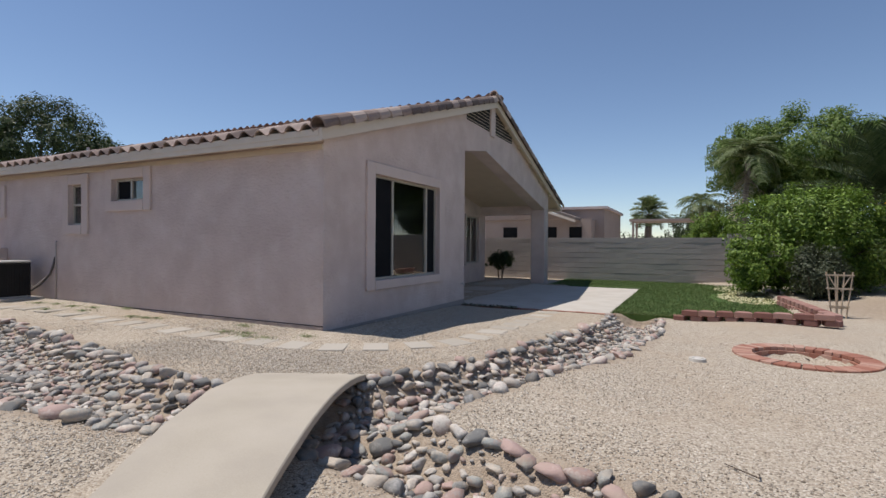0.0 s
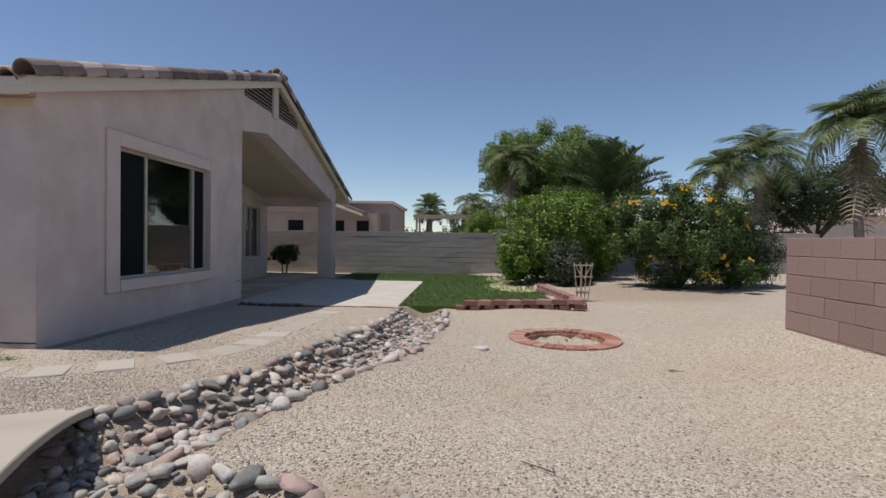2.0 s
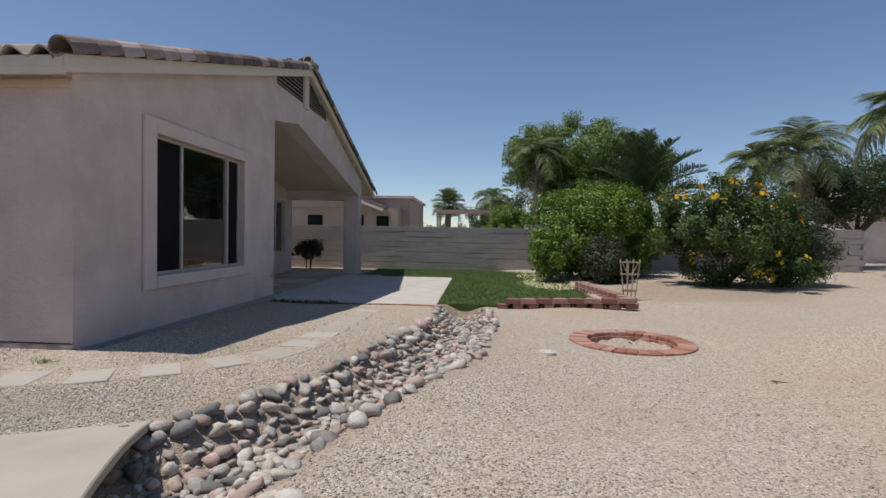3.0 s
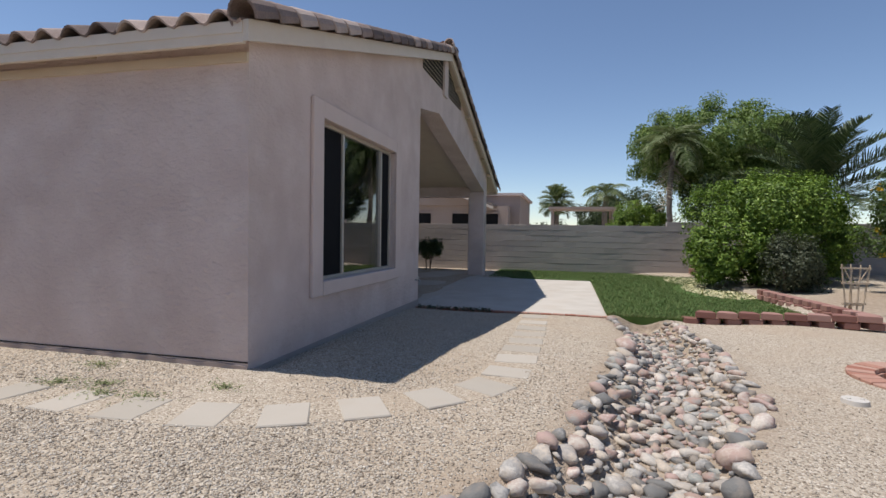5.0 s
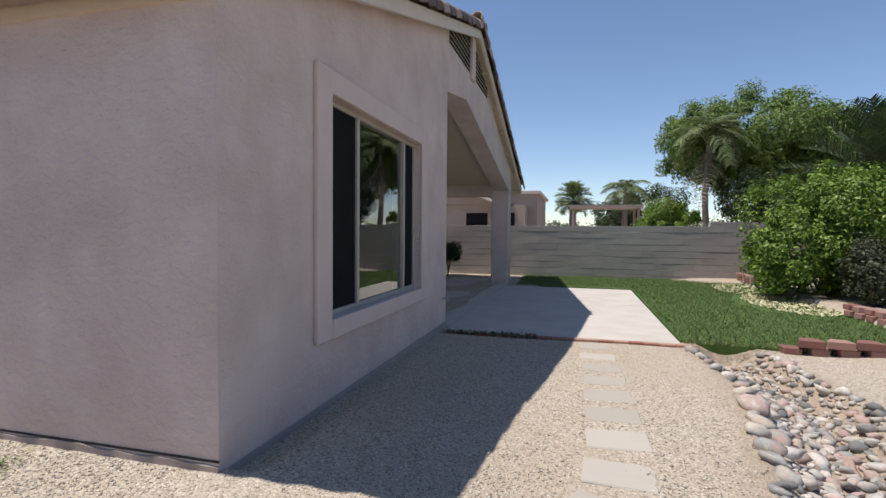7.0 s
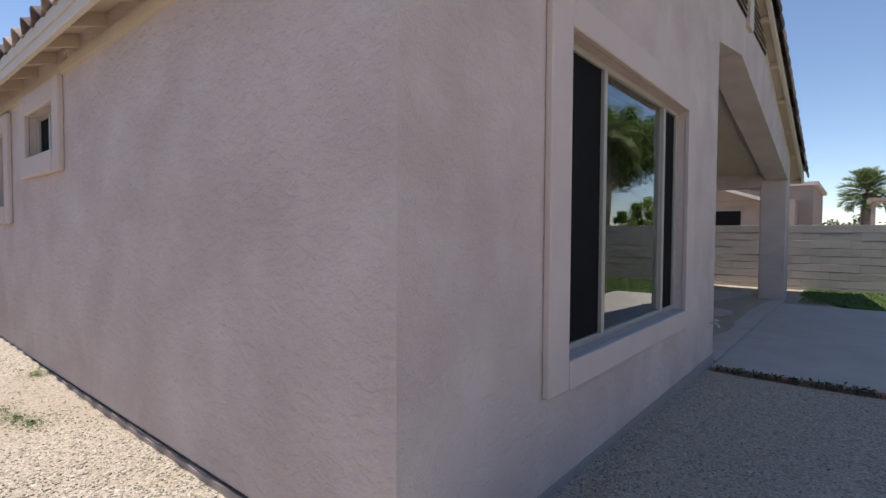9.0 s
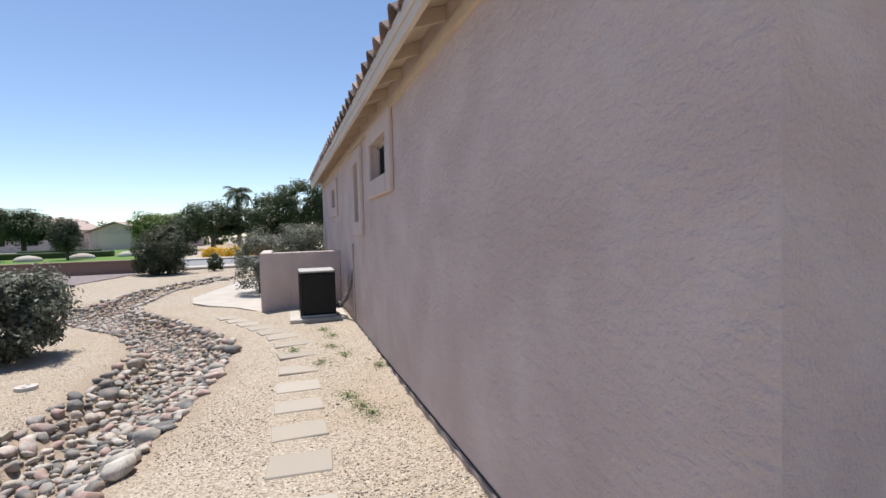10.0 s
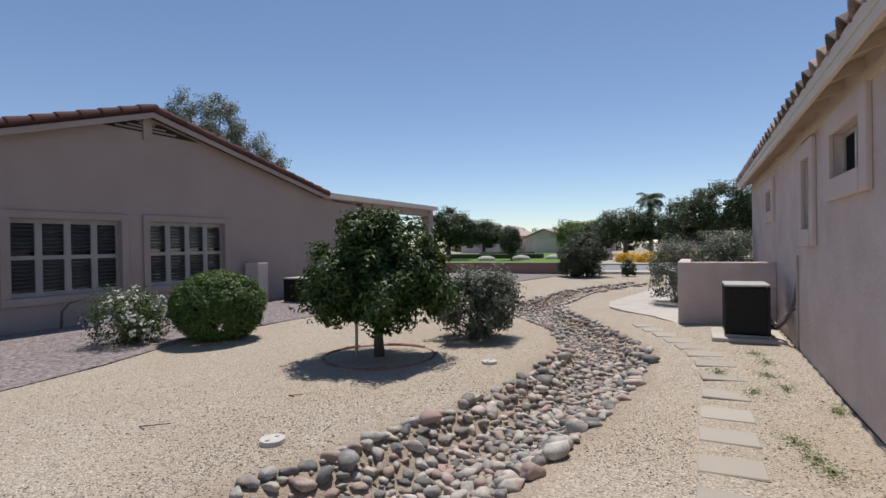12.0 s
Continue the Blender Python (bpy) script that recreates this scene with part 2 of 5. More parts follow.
LEAF_BRIGHT = leaf_material("bright_leaf", ((0.075, 0.14, 0.018), (0.15, 0.245, 0.032), (0.26, 0.37, 0.065)))
LEAF_CITRUS = leaf_material("citrus_leaf", ((0.025, 0.055, 0.012), (0.045, 0.085, 0.016), (0.1, 0.16, 0.03)), 0.15)
LEAF_HEDGE = leaf_material("hedge_leaf", ((0.055, 0.105, 0.022), (0.09, 0.16, 0.036), (0.15, 0.24, 0.065)))
LEAF_DARK = leaf_material("dark_leaf", ((0.03, 0.05, 0.018), (0.05, 0.08, 0.028), (0.08, 0.115, 0.04)))
LEAF_MESQUITE = leaf_material("feathery_leaf", ((0.09, 0.155, 0.028), (0.15, 0.225, 0.048), (0.22, 0.3, 0.08)))
LEAF_GREY = leaf_material("grey_leaf", ((0.1, 0.12, 0.085), (0.17, 0.19, 0.14), (0.25, 0.27, 0.2)))
LEAF_DULL = leaf_material("dull_leaf", ((0.05, 0.065, 0.035), (0.085, 0.1, 0.055), (0.12, 0.14, 0.08)))
LEAF_SHRUB = leaf_material("shrub_leaf", ((0.045, 0.08, 0.018), (0.08, 0.13, 0.03), (0.13, 0.18, 0.05)))
FROND = leaf_material("palm_frond", ((0.08, 0.12, 0.035), (0.15, 0.195, 0.07), (0.29, 0.32, 0.17)), 0.3)
FROND_DARK = leaf_material("dark_frond", ((0.03, 0.055, 0.018), (0.055, 0.085, 0.03), (0.09, 0.12, 0.05)), 0.12)
FROND_DRY = leaf_material("dry_frond", ((0.2, 0.17, 0.1), (0.32, 0.27, 0.17)), 0.15)
YELLOW = leaf_material("yellow_petal", ((0.6, 0.36, 0.02), (0.75, 0.5, 0.03)), 0.3)
WHITE_PETAL = leaf_material("white_petal", ((0.75, 0.74, 0.68), (0.85, 0.84, 0.8)), 0.3)
WEED = leaf_material("weed_leaf", ((0.2, 0.24, 0.11), (0.31, 0.34, 0.18)))


# ---- building helpers ----
def thing(name, loc=(0, 0, 0), label="", category="", group="", kind=""):
    ob = new(name)
    ob.empty_display_size = 0.1
    ob.matrix_basis = Matrix.Translation(loc)
    return tagged(ob, label, category, group, kind)


def under(ob, parent):
    """Make ob a part of parent, keeping the place that its basis names in the world."""
    ob.parent = parent
    ob.matrix_parent_inverse = parent.matrix_basis.inverted()
    return ob


def mesh_of(bm, name, mat, smooth=False):
    bmesh.ops.recalc_face_normals(bm, faces=bm.faces)
    me = bpy.data.meshes.new(name)
    bm.to_mesh(me)
    bm.free()
    me.materials.append(mat)
    if smooth:
        me.polygons.foreach_set("use_smooth", [True] * len(me.polygons))
    return me


def part(name, bm, mat, parent, label="", smooth=False):
    ob = new(name, mesh_of(bm, name, mat, smooth))
    under(ob, parent)
    return tagged(ob, label)


def solid(name, bm, mat, label, category, kind="", group="", smooth=False):
    return tagged(new(name, mesh_of(bm, name, mat, smooth)), label, category, group, kind)


def piece(name, me, m, parent):
    ob = new(name, me)
    ob.matrix_basis = m
    return under(ob, parent)


def raw_mesh(name, verts, faces, mat, smooth=False):
    me = bpy.data.meshes.new(name)
    verts, faces = np.asarray(verts, dtype=np.float32), np.asarray(faces, dtype=np.int32)
    me.vertices.add(len(verts))
    me.vertices.foreach_set("co", verts.ravel())
    k = faces.shape[1]
    me.loops.add(faces.size)
    me.loops.foreach_set("vertex_index", faces.ravel())
    me.polygons.add(len(faces))
    me.polygons.foreach_set("loop_start", np.arange(0, faces.size, k, dtype=np.int32))
    me.polygons.foreach_set("loop_total", np.full(len(faces), k, dtype=np.int32))
    if smooth:
        me.polygons.foreach_set("use_smooth", np.ones(len(faces), dtype=bool))
    me.update(calc_edges=True)
    me.materials.append(mat)
    return me


def box(bm, x0, x1, y0, y1, z0, z1, bevel=0.0):
    r = bmesh.ops.create_cube(bm, size=1.0, matrix=Matrix.Translation(((x0 + x1) / 2, (y0 + y1) / 2, (z0 + z1) / 2)) @ Matrix.Diagonal((abs(x1 - x0), abs(y1 - y0), abs(z1 - z0), 1)))
    if bevel:
        ed = list({e for v in r["verts"] for e in v.link_edges})
        bmesh.ops.bevel(bm, geom=ed, offset=bevel, segments=1, affect="EDGES")
    return bm


def boxed(*a, bevel=0.0):
    return box(bmesh.new(), *a, bevel=bevel)


def prism(bm, poly, a, b, axis="x"):
    """A polygon of (u, v) swept from a to b; u, v are (y, z) along x, or (x, z) along y, or (x, y) along z."""
    def at(u, v, w):
        return {"x": (w, u, v), "y": (u, w, v), "z": (u, v, w)}[axis]
    lo = [bm.verts.new(at(u, v, a)) for u, v in poly]
    hi = [bm.verts.new(at(u, v, b)) for u, v in poly]
    bm.faces.new(lo)
    bm.faces.new(hi[::-1])
    for i in range(len(poly)):
        j = (i + 1) % len(poly)
        bm.faces.new((lo[i], lo[j], hi[j], hi[i]))
    return bm


def tube(bm, pts, radii, sides=8):
    rings = []
    for i, p in enumerate(pts):
        p = Vector(p)
        d = (Vector(pts[min(i + 1, len(pts) - 1)]) - Vector(pts[max(i - 1, 0)])).normalized()
        u = d.orthogonal().normalized() if i == 0 else (rings[-1][1] - d * rings[-1][1].dot(d)).normalized()
        w = d.cross(u)
        r = radii[i] if hasattr(radii, "__len__") else radii
        rings.append(([bm.verts.new(p + (u * math.cos(a) + w * math.sin(a)) * r) for a in [2 * math.pi * k / sides for k in range(sides)]], u))
    for (a, _), (b, _) in zip(rings, rings[1:]):
        for k in range(sides):
            bm.faces.new((a[k], a[(k + 1) % sides], b[(k + 1) % sides], b[k]))
    bm.faces.new(rings[0][0][::-1])
    bm.faces.new(rings[-1][0])
    return bm


# ---- ground ----
WASH = [(-23.4, 3.15, 0.3), (-19.5, 1.8, 0.45), (-15.7, 1.5, 0.55), (-14.2, 2.0, 0.6), (-12.5, 3.2, 0.5), (-10.7, 3.9, 0.55), (-9.25, 3.85, 0.55), (-7.8, 3.6, 0.55),
        (-6.6, 3.3, 0.62), (-5.5, 3.05, 0.65), (-4.5, 2.95, 0.58), (-3.3, 2.95, 0.52), (-2.5, 3.25, 0.55), (-2.0, 3.75, 0.55), (-1.78, 4.4, 0.47), (-1.35, 5.4, 0.45), (-0.97, 6.6, 0.53),
        (-0.82, 7.6, 0.48), (-0.6, 8.9, 0.46), (-0.64, 9.9, 0.45), (-0.7, 10.9, 0.45)]
SPUR = [(-1.7, 3.15, 0.45), (-1.05, 2.98, 0.4), (-0.4, 2.88, 0.36), (0.15, 2.8, 0.3)]


def wash_field(x, y):
    """Distance from the dry wash's middle in half-widths, for arrays."""
    best = np.full(np.shape(x), 9.0)
    for line in (WASH, SPUR):
        for (x0, y0, w0), (x1, y1, w1) in zip(line, line[1:]):
            dx, dy = x1 - x0, y1 - y0
            f = np.clip(((x - x0) * dx + (y - y0) * dy) / (dx * dx + dy * dy), 0, 1)
            d = np.hypot(x - x0 - f * dx, y - y0 - f * dy) / (w0 + f * (w1 - w0))
            best = np.minimum(best, d)
    return best


def smooth_step(a, b, v):
    f = np.clip((v - a) / (b - a), 0.0, 1.0)
    return f * f * (3 - 2 * f)


PIT = (1.5, 7.75)


def ground_height(x, y):
    x, y = np.asarray(x, dtype=float), np.asarray(y, dtype=float)
    w = wash_field(x, y)
    h = -0.24 * (1 - smooth_step(0.25, 1.15, w))
    h = h - 0.07 * smooth_step(-0.8, 0.6, x) * smooth_step(3.0, 6.0, y) * (1 - smooth_step(11.5, 13, y))
    h = h - 0.12 * smooth_step(6.5, 11.0, y) * (1 - smooth_step(-0.3, 1.6, x))
    h = h + 0.5 * smooth_step(1.8, 4.6, x) * (1 - smooth_step(6.5, 9.5, y)) * smooth_step(-6, 4, y)
    h = h + 0.12 * smooth_step(2.6, 4.6, x) * smooth_step(9, 12, y)
    h = h + 0.012 * np.sin(2.1 * x + 1.3 * np.sin(1.7 * y)) * np.sin(1.9 * y + 0.7)
    h = h + 0.08 * smooth_step(-7.0, -11.0, x) * smooth_step(3.9, 5.4, y) * smooth_step(-14.6, -13.2, x)
    pit = np.hypot(x - PIT[0], y - PIT[1])
    h = np.where(pit < 1.0, np.minimum(h, -0.075 - 0.1 * (1 - smooth_step(0.5, 0.56, pit))), h)
    flat = (smooth_step(-4.9, -4.3, x) * (1 - smooth_step(-1.4, -1.0, x)) * smooth_step(10.75, 11.05, y) * (1 - smooth_step(17.6, 18.2, y)))
    h = h * (1 - flat) - 0.18 * flat
    turf = (x > -1.15) & (x < 2.18) & (y > 11.25 - 0.12 * x) & (y < 21.0)
    h = np.where(turf, np.minimum(h, -0.16), h)
    inside = (x < -4.35) & (y > 6.25) & (x > -17.6)
    return np.where(inside, np.minimum(h, -0.06), h)


def bare_soil(x, y):
    """How far the loose gravel has worn off: the banks of the wash and the basin under the shrubs."""
    wob = 0.5 + 0.5 * np.sin(1.9 * x + 1.7 * np.sin(1.3 * y)) * np.sin(1.6 * y + 0.8 * np.sin(2.3 * x))
    bank = 0.8 * (1 - smooth_step(0.95, 1.2 + 0.7 * wob, wash_field(x, y)))
    basin = 0.85 * (1 - smooth_step(0.6, 1.15, np.hypot((x - 4.6) / 2.3, (y - 13.2) / 2.0)))
    return np.maximum(bank, basin)


def gh(x, y):
    return float(ground_height(x, y))


def stretch(lo, hi, step, far):
    mid = np.arange(lo, hi + step / 2, step)
    out = [step]
    while sum(out) < far:
        out.append(out[-1] * 1.28)
    k = np.cumsum(out)
    return np.concatenate((lo - k[::-1], mid, mid[-1] + k))


def build_ground():
    xs, ys = stretch(-16.0, 6.0, 0.085, 900), stretch(-3.0, 12.0, 0.085, 900)
    gx, gy = np.meshgrid(xs, ys)
    gz = ground_height(gx, gy)
    nx, ny = len(xs), len(ys)
    i = np.arange(nx * ny).reshape(ny, nx)
    faces = np.stack((i[:-1, :-1], i[:-1, 1:], i[1:, 1:], i[1:, :-1]), -1).reshape(-1, 4)
    me = raw_mesh("ground", np.stack((gx, gy, gz), -1).reshape(-1, 3), faces, GRAVEL, True)
    layer = me.attributes.new("bare_soil", "FLOAT", "POINT")
    layer.data.foreach_set("value", bare_soil(gx.ravel(), gy.ravel()).astype(np.float32))
    tagged(new("ground", me), "tan crushed gravel and sandy soil of the yard", "gravel ground", kind="structure")


build_ground()


# ---- the house ----
GX, CY, RIDGE_Y, RIDGE_Z, PITCH = -4.5, 6.13, 12.9, 5.06, 0.3075
EAVE_Y, EAVE_FAR, END_X, RAKE_X = 5.9, 20.2, -17.3, -4.33


def roof_top(y):
    return RIDGE_Z - PITCH * abs(y - RIDGE_Y)


def under_roof(y):
    return roof_top(y) - 0.13


def house():
    W = thing("wall_gable", (GX, 8.6, 0), "pinkish beige stucco gable end wall of the house", "wall", kind="structure")
    T = 0.22
    bm = bmesh.new()
    wy0, wy1, wz0, wz1 = 7.41, 9.8, 0.646, 2.437
    prism(bm, [(CY, -0.3), (wy0, -0.3), (wy0, under_roof(wy0)), (CY, under_roof(CY))], GX - T, GX)
    prism(bm, [(wy0, -0.3), (wy1, -0.3), (wy1, wz0), (wy0, wz0)], GX - T, GX)
    prism(bm, [(wy0, wz1), (wy1, wz1), (wy1, under_roof(wy1)), (wy0, under_roof(wy0))], GX - T, GX)
    prism(bm, [(wy1, -0.3), (11.16, -0.3), (11.16, under_roof(11.16)), (wy1, under_roof(wy1))], GX - T, GX)
    bmesh.ops.remove_doubles(bm, verts=bm.verts, dist=0.001)
    part("wall_face", bm, STUCCO, W)
    bm = prism(bmesh.new(), [(11.16, 3.46), (12.5, 3.68), (18.3, 2.55), (18.8, 2.55), (18.8, under_roof(18.8)), (RIDGE_Y, under_roof(RIDGE_Y)), (11.16, under_roof(11.16))], GX - 0.42, GX)
    part("patio_beam", bm, STUCCO, W, "sloping stucco beam over the patio opening")
    part("column", boxed(GX - 0.5, GX + 0.003, 18.3, 18.8, -0.3, 2.549, bevel=0.02), STUCCO, W, "square stucco patio column")
    S = thing("wall_side", (-10.5, CY, 0), "long shaded pinkish stucco side wall with a lip along its base", "wall", kind="structure")
    holes = [(-9.52, -8.57, 2.03, 2.44), (-10.96, -10.49, 1.6, 2.4), (-14.35, -13.65, 1.97, 2.32)]
    bm = bmesh.new()
    xs = GX - T
    top = 2.86
    for x0, x1, z0, z1 in sorted(holes, reverse=True):
        box(bm, x1, xs, CY, CY + T, -0.1, top)
        box(bm, x0, x1, CY, CY + T, -0.1, z0)
        box(bm, x0, x1, CY, CY + T, z1, top)
        xs = x0
    box(bm, END_X, xs, CY, CY + T, -0.1, top)
    part("wall_face", bm, STUCCO, S)
    # lip and a strip painted dark as the shadowed crack at the stucco's foot
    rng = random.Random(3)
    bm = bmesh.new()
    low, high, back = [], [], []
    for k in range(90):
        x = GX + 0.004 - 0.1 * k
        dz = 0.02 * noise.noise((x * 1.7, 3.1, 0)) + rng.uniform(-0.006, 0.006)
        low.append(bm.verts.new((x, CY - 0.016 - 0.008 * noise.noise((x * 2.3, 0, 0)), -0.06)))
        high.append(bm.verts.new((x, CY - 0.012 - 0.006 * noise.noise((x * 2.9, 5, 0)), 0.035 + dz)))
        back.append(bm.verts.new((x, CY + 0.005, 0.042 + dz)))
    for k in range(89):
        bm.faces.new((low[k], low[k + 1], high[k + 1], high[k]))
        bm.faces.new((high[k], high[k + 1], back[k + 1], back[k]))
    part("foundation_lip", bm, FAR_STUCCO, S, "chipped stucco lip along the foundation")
    part("crack_shadow", boxed(-13.6, GX + 0.004, CY - 0.007, CY, 0.05, 0.062), DARK, S, "dark line painted for the shadowed crack")
    bm = bmesh.new()
    box(bm, GX, GX + 0.012, CY, 11.16, -0.3, -0.01)
    part("foundation_strip", bm, MORTAR, W, "grey concrete foundation edge")
    bm = bmesh.new()
    box(bm, END_X, -7.2, 18.6, 18.8, -0.3, 2.9)
    box(bm, END_X, END_X + T, CY + T, 18.6, -0.3, 2.9)
    prism(bm, [(CY, 2.9), (18.8, 2.9), (RIDGE_Y, under_roof(RIDGE_Y))], END_X, END_X + T)
    bm2 = bmesh.new()
    # recessed patio walls, with the inner window
    box(bm2, -7.2, -7.0, 11.36, 16.9, -0.3, 4.3)
    box(bm2, -7.2, -7.0, 18.1, 18.8, -0.3, 2.9)
    box(bm2, -7.2, -7.0, 16.9, 18.1, -0.3, 0.6)
    box(bm2, -7.2, -7.0, 16.9, 18.1, 2.3, 3.0)
    box(bm2, -7.2, GX - T, 11.16, 11.36, -0.3, 4.3)
    R = thing("wall_rear", (-10, 18.8, 0), "plain stucco rear and end walls of the house", "wall", kind="structure")
    part("wall_face", bm, STUCCO, R)
    part("patio_wall", bm2, STUCCO, R, "shaded stucco wall inside the patio")
    part("patio_header", boxed(-7.0, GX - 0.421, 18.32, 18.78, 2.4, 2.88), STUCCO, R)
    solid("floor_inside", box(boxed(END_X + T, GX - T, CY + T, 11.1, -0.05, 0.02), END_X + T, -7.21, 11.101, 18.59, -0.05, 0.02), DARK, "floor inside the house, near-black for the unlit room", "floor", "structure")
    bm = prism(bmesh.new(), [(11.36, 3.72), (12.5, 3.84), (18.32, 2.7), (18.32, 2.76), (12.5, 3.92), (11.36, 3.8)], -7.0, GX - 0.421)
    solid("ceiling_patio", bm, SOFFIT, "sloping painted patio ceiling", "ceiling", "structure")
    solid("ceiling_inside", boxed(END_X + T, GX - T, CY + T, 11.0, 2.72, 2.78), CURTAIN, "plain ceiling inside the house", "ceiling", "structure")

    # roof deck, fascia, barge boards, rafters
    F = thing("roof", (-10.5, RIDGE_Y, 3), "brown concrete barrel-tile gable roof with cream fascia", "roof", kind="structure")
    bm = bmesh.new()
    for y0 in (EAVE_Y + 0.03, EAVE_FAR - 0.03):
        prism(bm, [(y0, roof_top(y0) - 0.05), (RIDGE_Y, RIDGE_Z - 0.05), (RIDGE_Y, RIDGE_Z - 0.127), (y0, roof_top(y0) - 0.127)], END_X - 0.4, RAKE_X - 0.05)
    part("roof_deck", bm, SOFFIT, F, "cream-painted roof boards")
    for y0, s in ((EAVE_Y, 1), (EAVE_FAR, -1)):
        z = roof_top(y0)
        bm = boxed(END_X - 0.4, RAKE_X - 0.05, y0 - 0.02, y0 + 0.02, z - 0.22, z - 0.05, bevel=0.004)
        box(bm, END_X - 0.4, RAKE_X - 0.05, y0 - 0.02 - 0.012 * s, y0 - 0.02 * s, z - 0.145, z - 0.05, bevel=0.003)
        part("fascia", bm, CREAM, F, "cream-painted two-step fascia board")
        bm = prism(bmesh.new(), [(y0 - 0.02 * s, z - 0.21), (RIDGE_Y, RIDGE_Z - 0.19), (RIDGE_Y, RIDGE_Z - 0.04), (y0 - 0.02 * s, z - 0.04)], RAKE_X - 0.05, RAKE_X)
        part("barge_board", bm, CREAM, F, "cream-painted rake board")
    x = -4.9
    while x > END_X:
        bm = prism(bmesh.new(), [(EAVE_Y + 0.02, roof_top(EAVE_Y) - 0.22), (CY, roof_top(CY) - 0.22), (CY, roof_top(CY) - 0.128), (EAVE_Y + 0.02, roof_top(EAVE_Y) - 0.128)], x - 0.022, x + 0.022)
        part("rafter_tail", bm, SOFFIT, F)
        x -= 0.61
    part("frieze_board", boxed(END_X, GX - 0.001, CY - 0.03, CY, 2.62, 2.7), SOFFIT, F, "painted frieze board below the rafters")
    y = 13.9
    while y < 19.6:
        bm = prism(bmesh.new(), [(y, under_roof(y) - 0.09), (y + 0.05, under_roof(y + 0.05) - 0.09), (y + 0.05, under_roof(y + 0.05)), (y, under_roof(y))], GX + 0.002, RAKE_X - 0.051)
        part("lookout", bm, SOFFIT, F)
        y += 1.2
    # gable vent: louvres on both sides of a post
    V = thing("gable_vent", (GX, RIDGE_Y, 4.3), "louvred triangular gable vent under the ridge", "vent")
    for y0, y1 in ((11.25, 12.74), (13.06, 14.55)):
        inner, outer = (y1, y0) if y1 < RIDGE_Y else (y0, y1)
        # near-black sheet on the wall paints the shade inside the vent
        part("backing", prism(bmesh.new(), [(outer, 4.22), (inner, 4.22), (inner, under_roof(inner) - 0.01), (outer, max(4.24, under_roof(outer) - 0.01))], GX + 0.001, GX + 0.006), DARK, V, "dark sheet for the unlit vent opening")
        for k in range(6):
            z = 4.24 + k * 0.085
            lim = (RIDGE_Z - 0.16 - (z + 0.03)) / PITCH
            o = RIDGE_Y - lim if outer < RIDGE_Y else RIDGE_Y + lim
            if (outer < RIDGE_Y and o < inner - 0.08) or (outer > RIDGE_Y and o > inner + 0.08):
                o = max(o, outer) if outer < RIDGE_Y else min(o, outer)
                bm = prism(bmesh.new(), [(GX + 0.006, z + 0.02), (GX + 0.035, z - 0.005), (GX + 0.035, z + 0.003), (GX + 0.006, z + 0.03)], min(o, inner), max(o, inner), "y")
                part("slat", bm, SOFFIT, V)
    part("post", boxed(GX, GX + 0.05, 12.75, 13.05, 4.12, under_roof(RIDGE_Y) - 0.04), STUCCO_TRIM, V, "stucco post in the middle of the vent")


def s_tile_mesh(name, mat, length=0.43, width=0.3, rise=0.075):
    """A barrel tile: an arched shell with a thick lip, along +y, rising to the back."""
    bm = bmesh.new()
    n = 8
    rows = []
    for yy, th in ((0.0, 0.0), (length, 0.012)):
        up, lo = [], []
        for k in range(n + 1):
            f = k / n
            x = (f - 0.5) * width
            z = rise * math.sin(math.pi * min(1, f / 0.72)) if f < 0.72 else -0.018 * math.sin(math.pi * (f - 0.72) / 0.28)
            up.append(bm.verts.new((x, yy, z + 0.02 + th)))
            lo.append(bm.verts.new((x, yy, z + th)))
        rows.append((up, lo))
    (u0, l0), (u1, l1) = rows
    for k in range(n):
        bm.faces.new((u0[k], u0[k + 1], u1[k + 1], u1[k]))
        bm.faces.new((l0[k + 1], l0[k], l1[k], l1[k + 1]))
        bm.faces.new((u0[k + 1], u0[k], l0[k], l0[k + 1]))
    for k in (0, n):
        bm.faces.new((u0[k], u1[k], l1[k], l0[k]))
    return mesh_of(bm, name, mat)


def rake_tile_mesh(name, mat, length=0.42, r=0.125):
    """A half-round cover tile along +y."""
    bm = bmesh.new()
    n = 8
    rows = []
    for yy, rr in ((0.0, r), (0.03, r * 1.03), (length, r * 0.8)):
        rows.append(([bm.verts.new((rr * math.cos(math.pi * k / n - 0.25) * 1.05, yy, rr * math.sin(math.pi * k / n - 0.25) * 1.15)) for k in range(n + 3)],
                     [bm.verts.new(((rr - 0.018) * math.cos(math.pi * k / n - 0.25) * 1.05, yy, (rr - 0.018) * math.sin(math.pi * k / n - 0.25) * 1.15)) for k in range(n + 3)]))
    for k in range(n + 2):
        for (u0, l0), (u1, l1) in zip(rows, rows[1:]):
            bm.faces.new((u0[k], u1[k], u1[k + 1], u0[k + 1]))
            bm.faces.new((l0[k], l0[k + 1], l1[k + 1], l1[k]))
        (u0, l0), (u1, l1) = rows[0], rows[-1]
        bm.faces.new((u0[k], u0[k + 1], l0[k + 1], l0[k]))
        bm.faces.new((u1[k], l1[k], l1[k + 1], u1[k + 1]))
    return mesh_of(bm, name, mat)


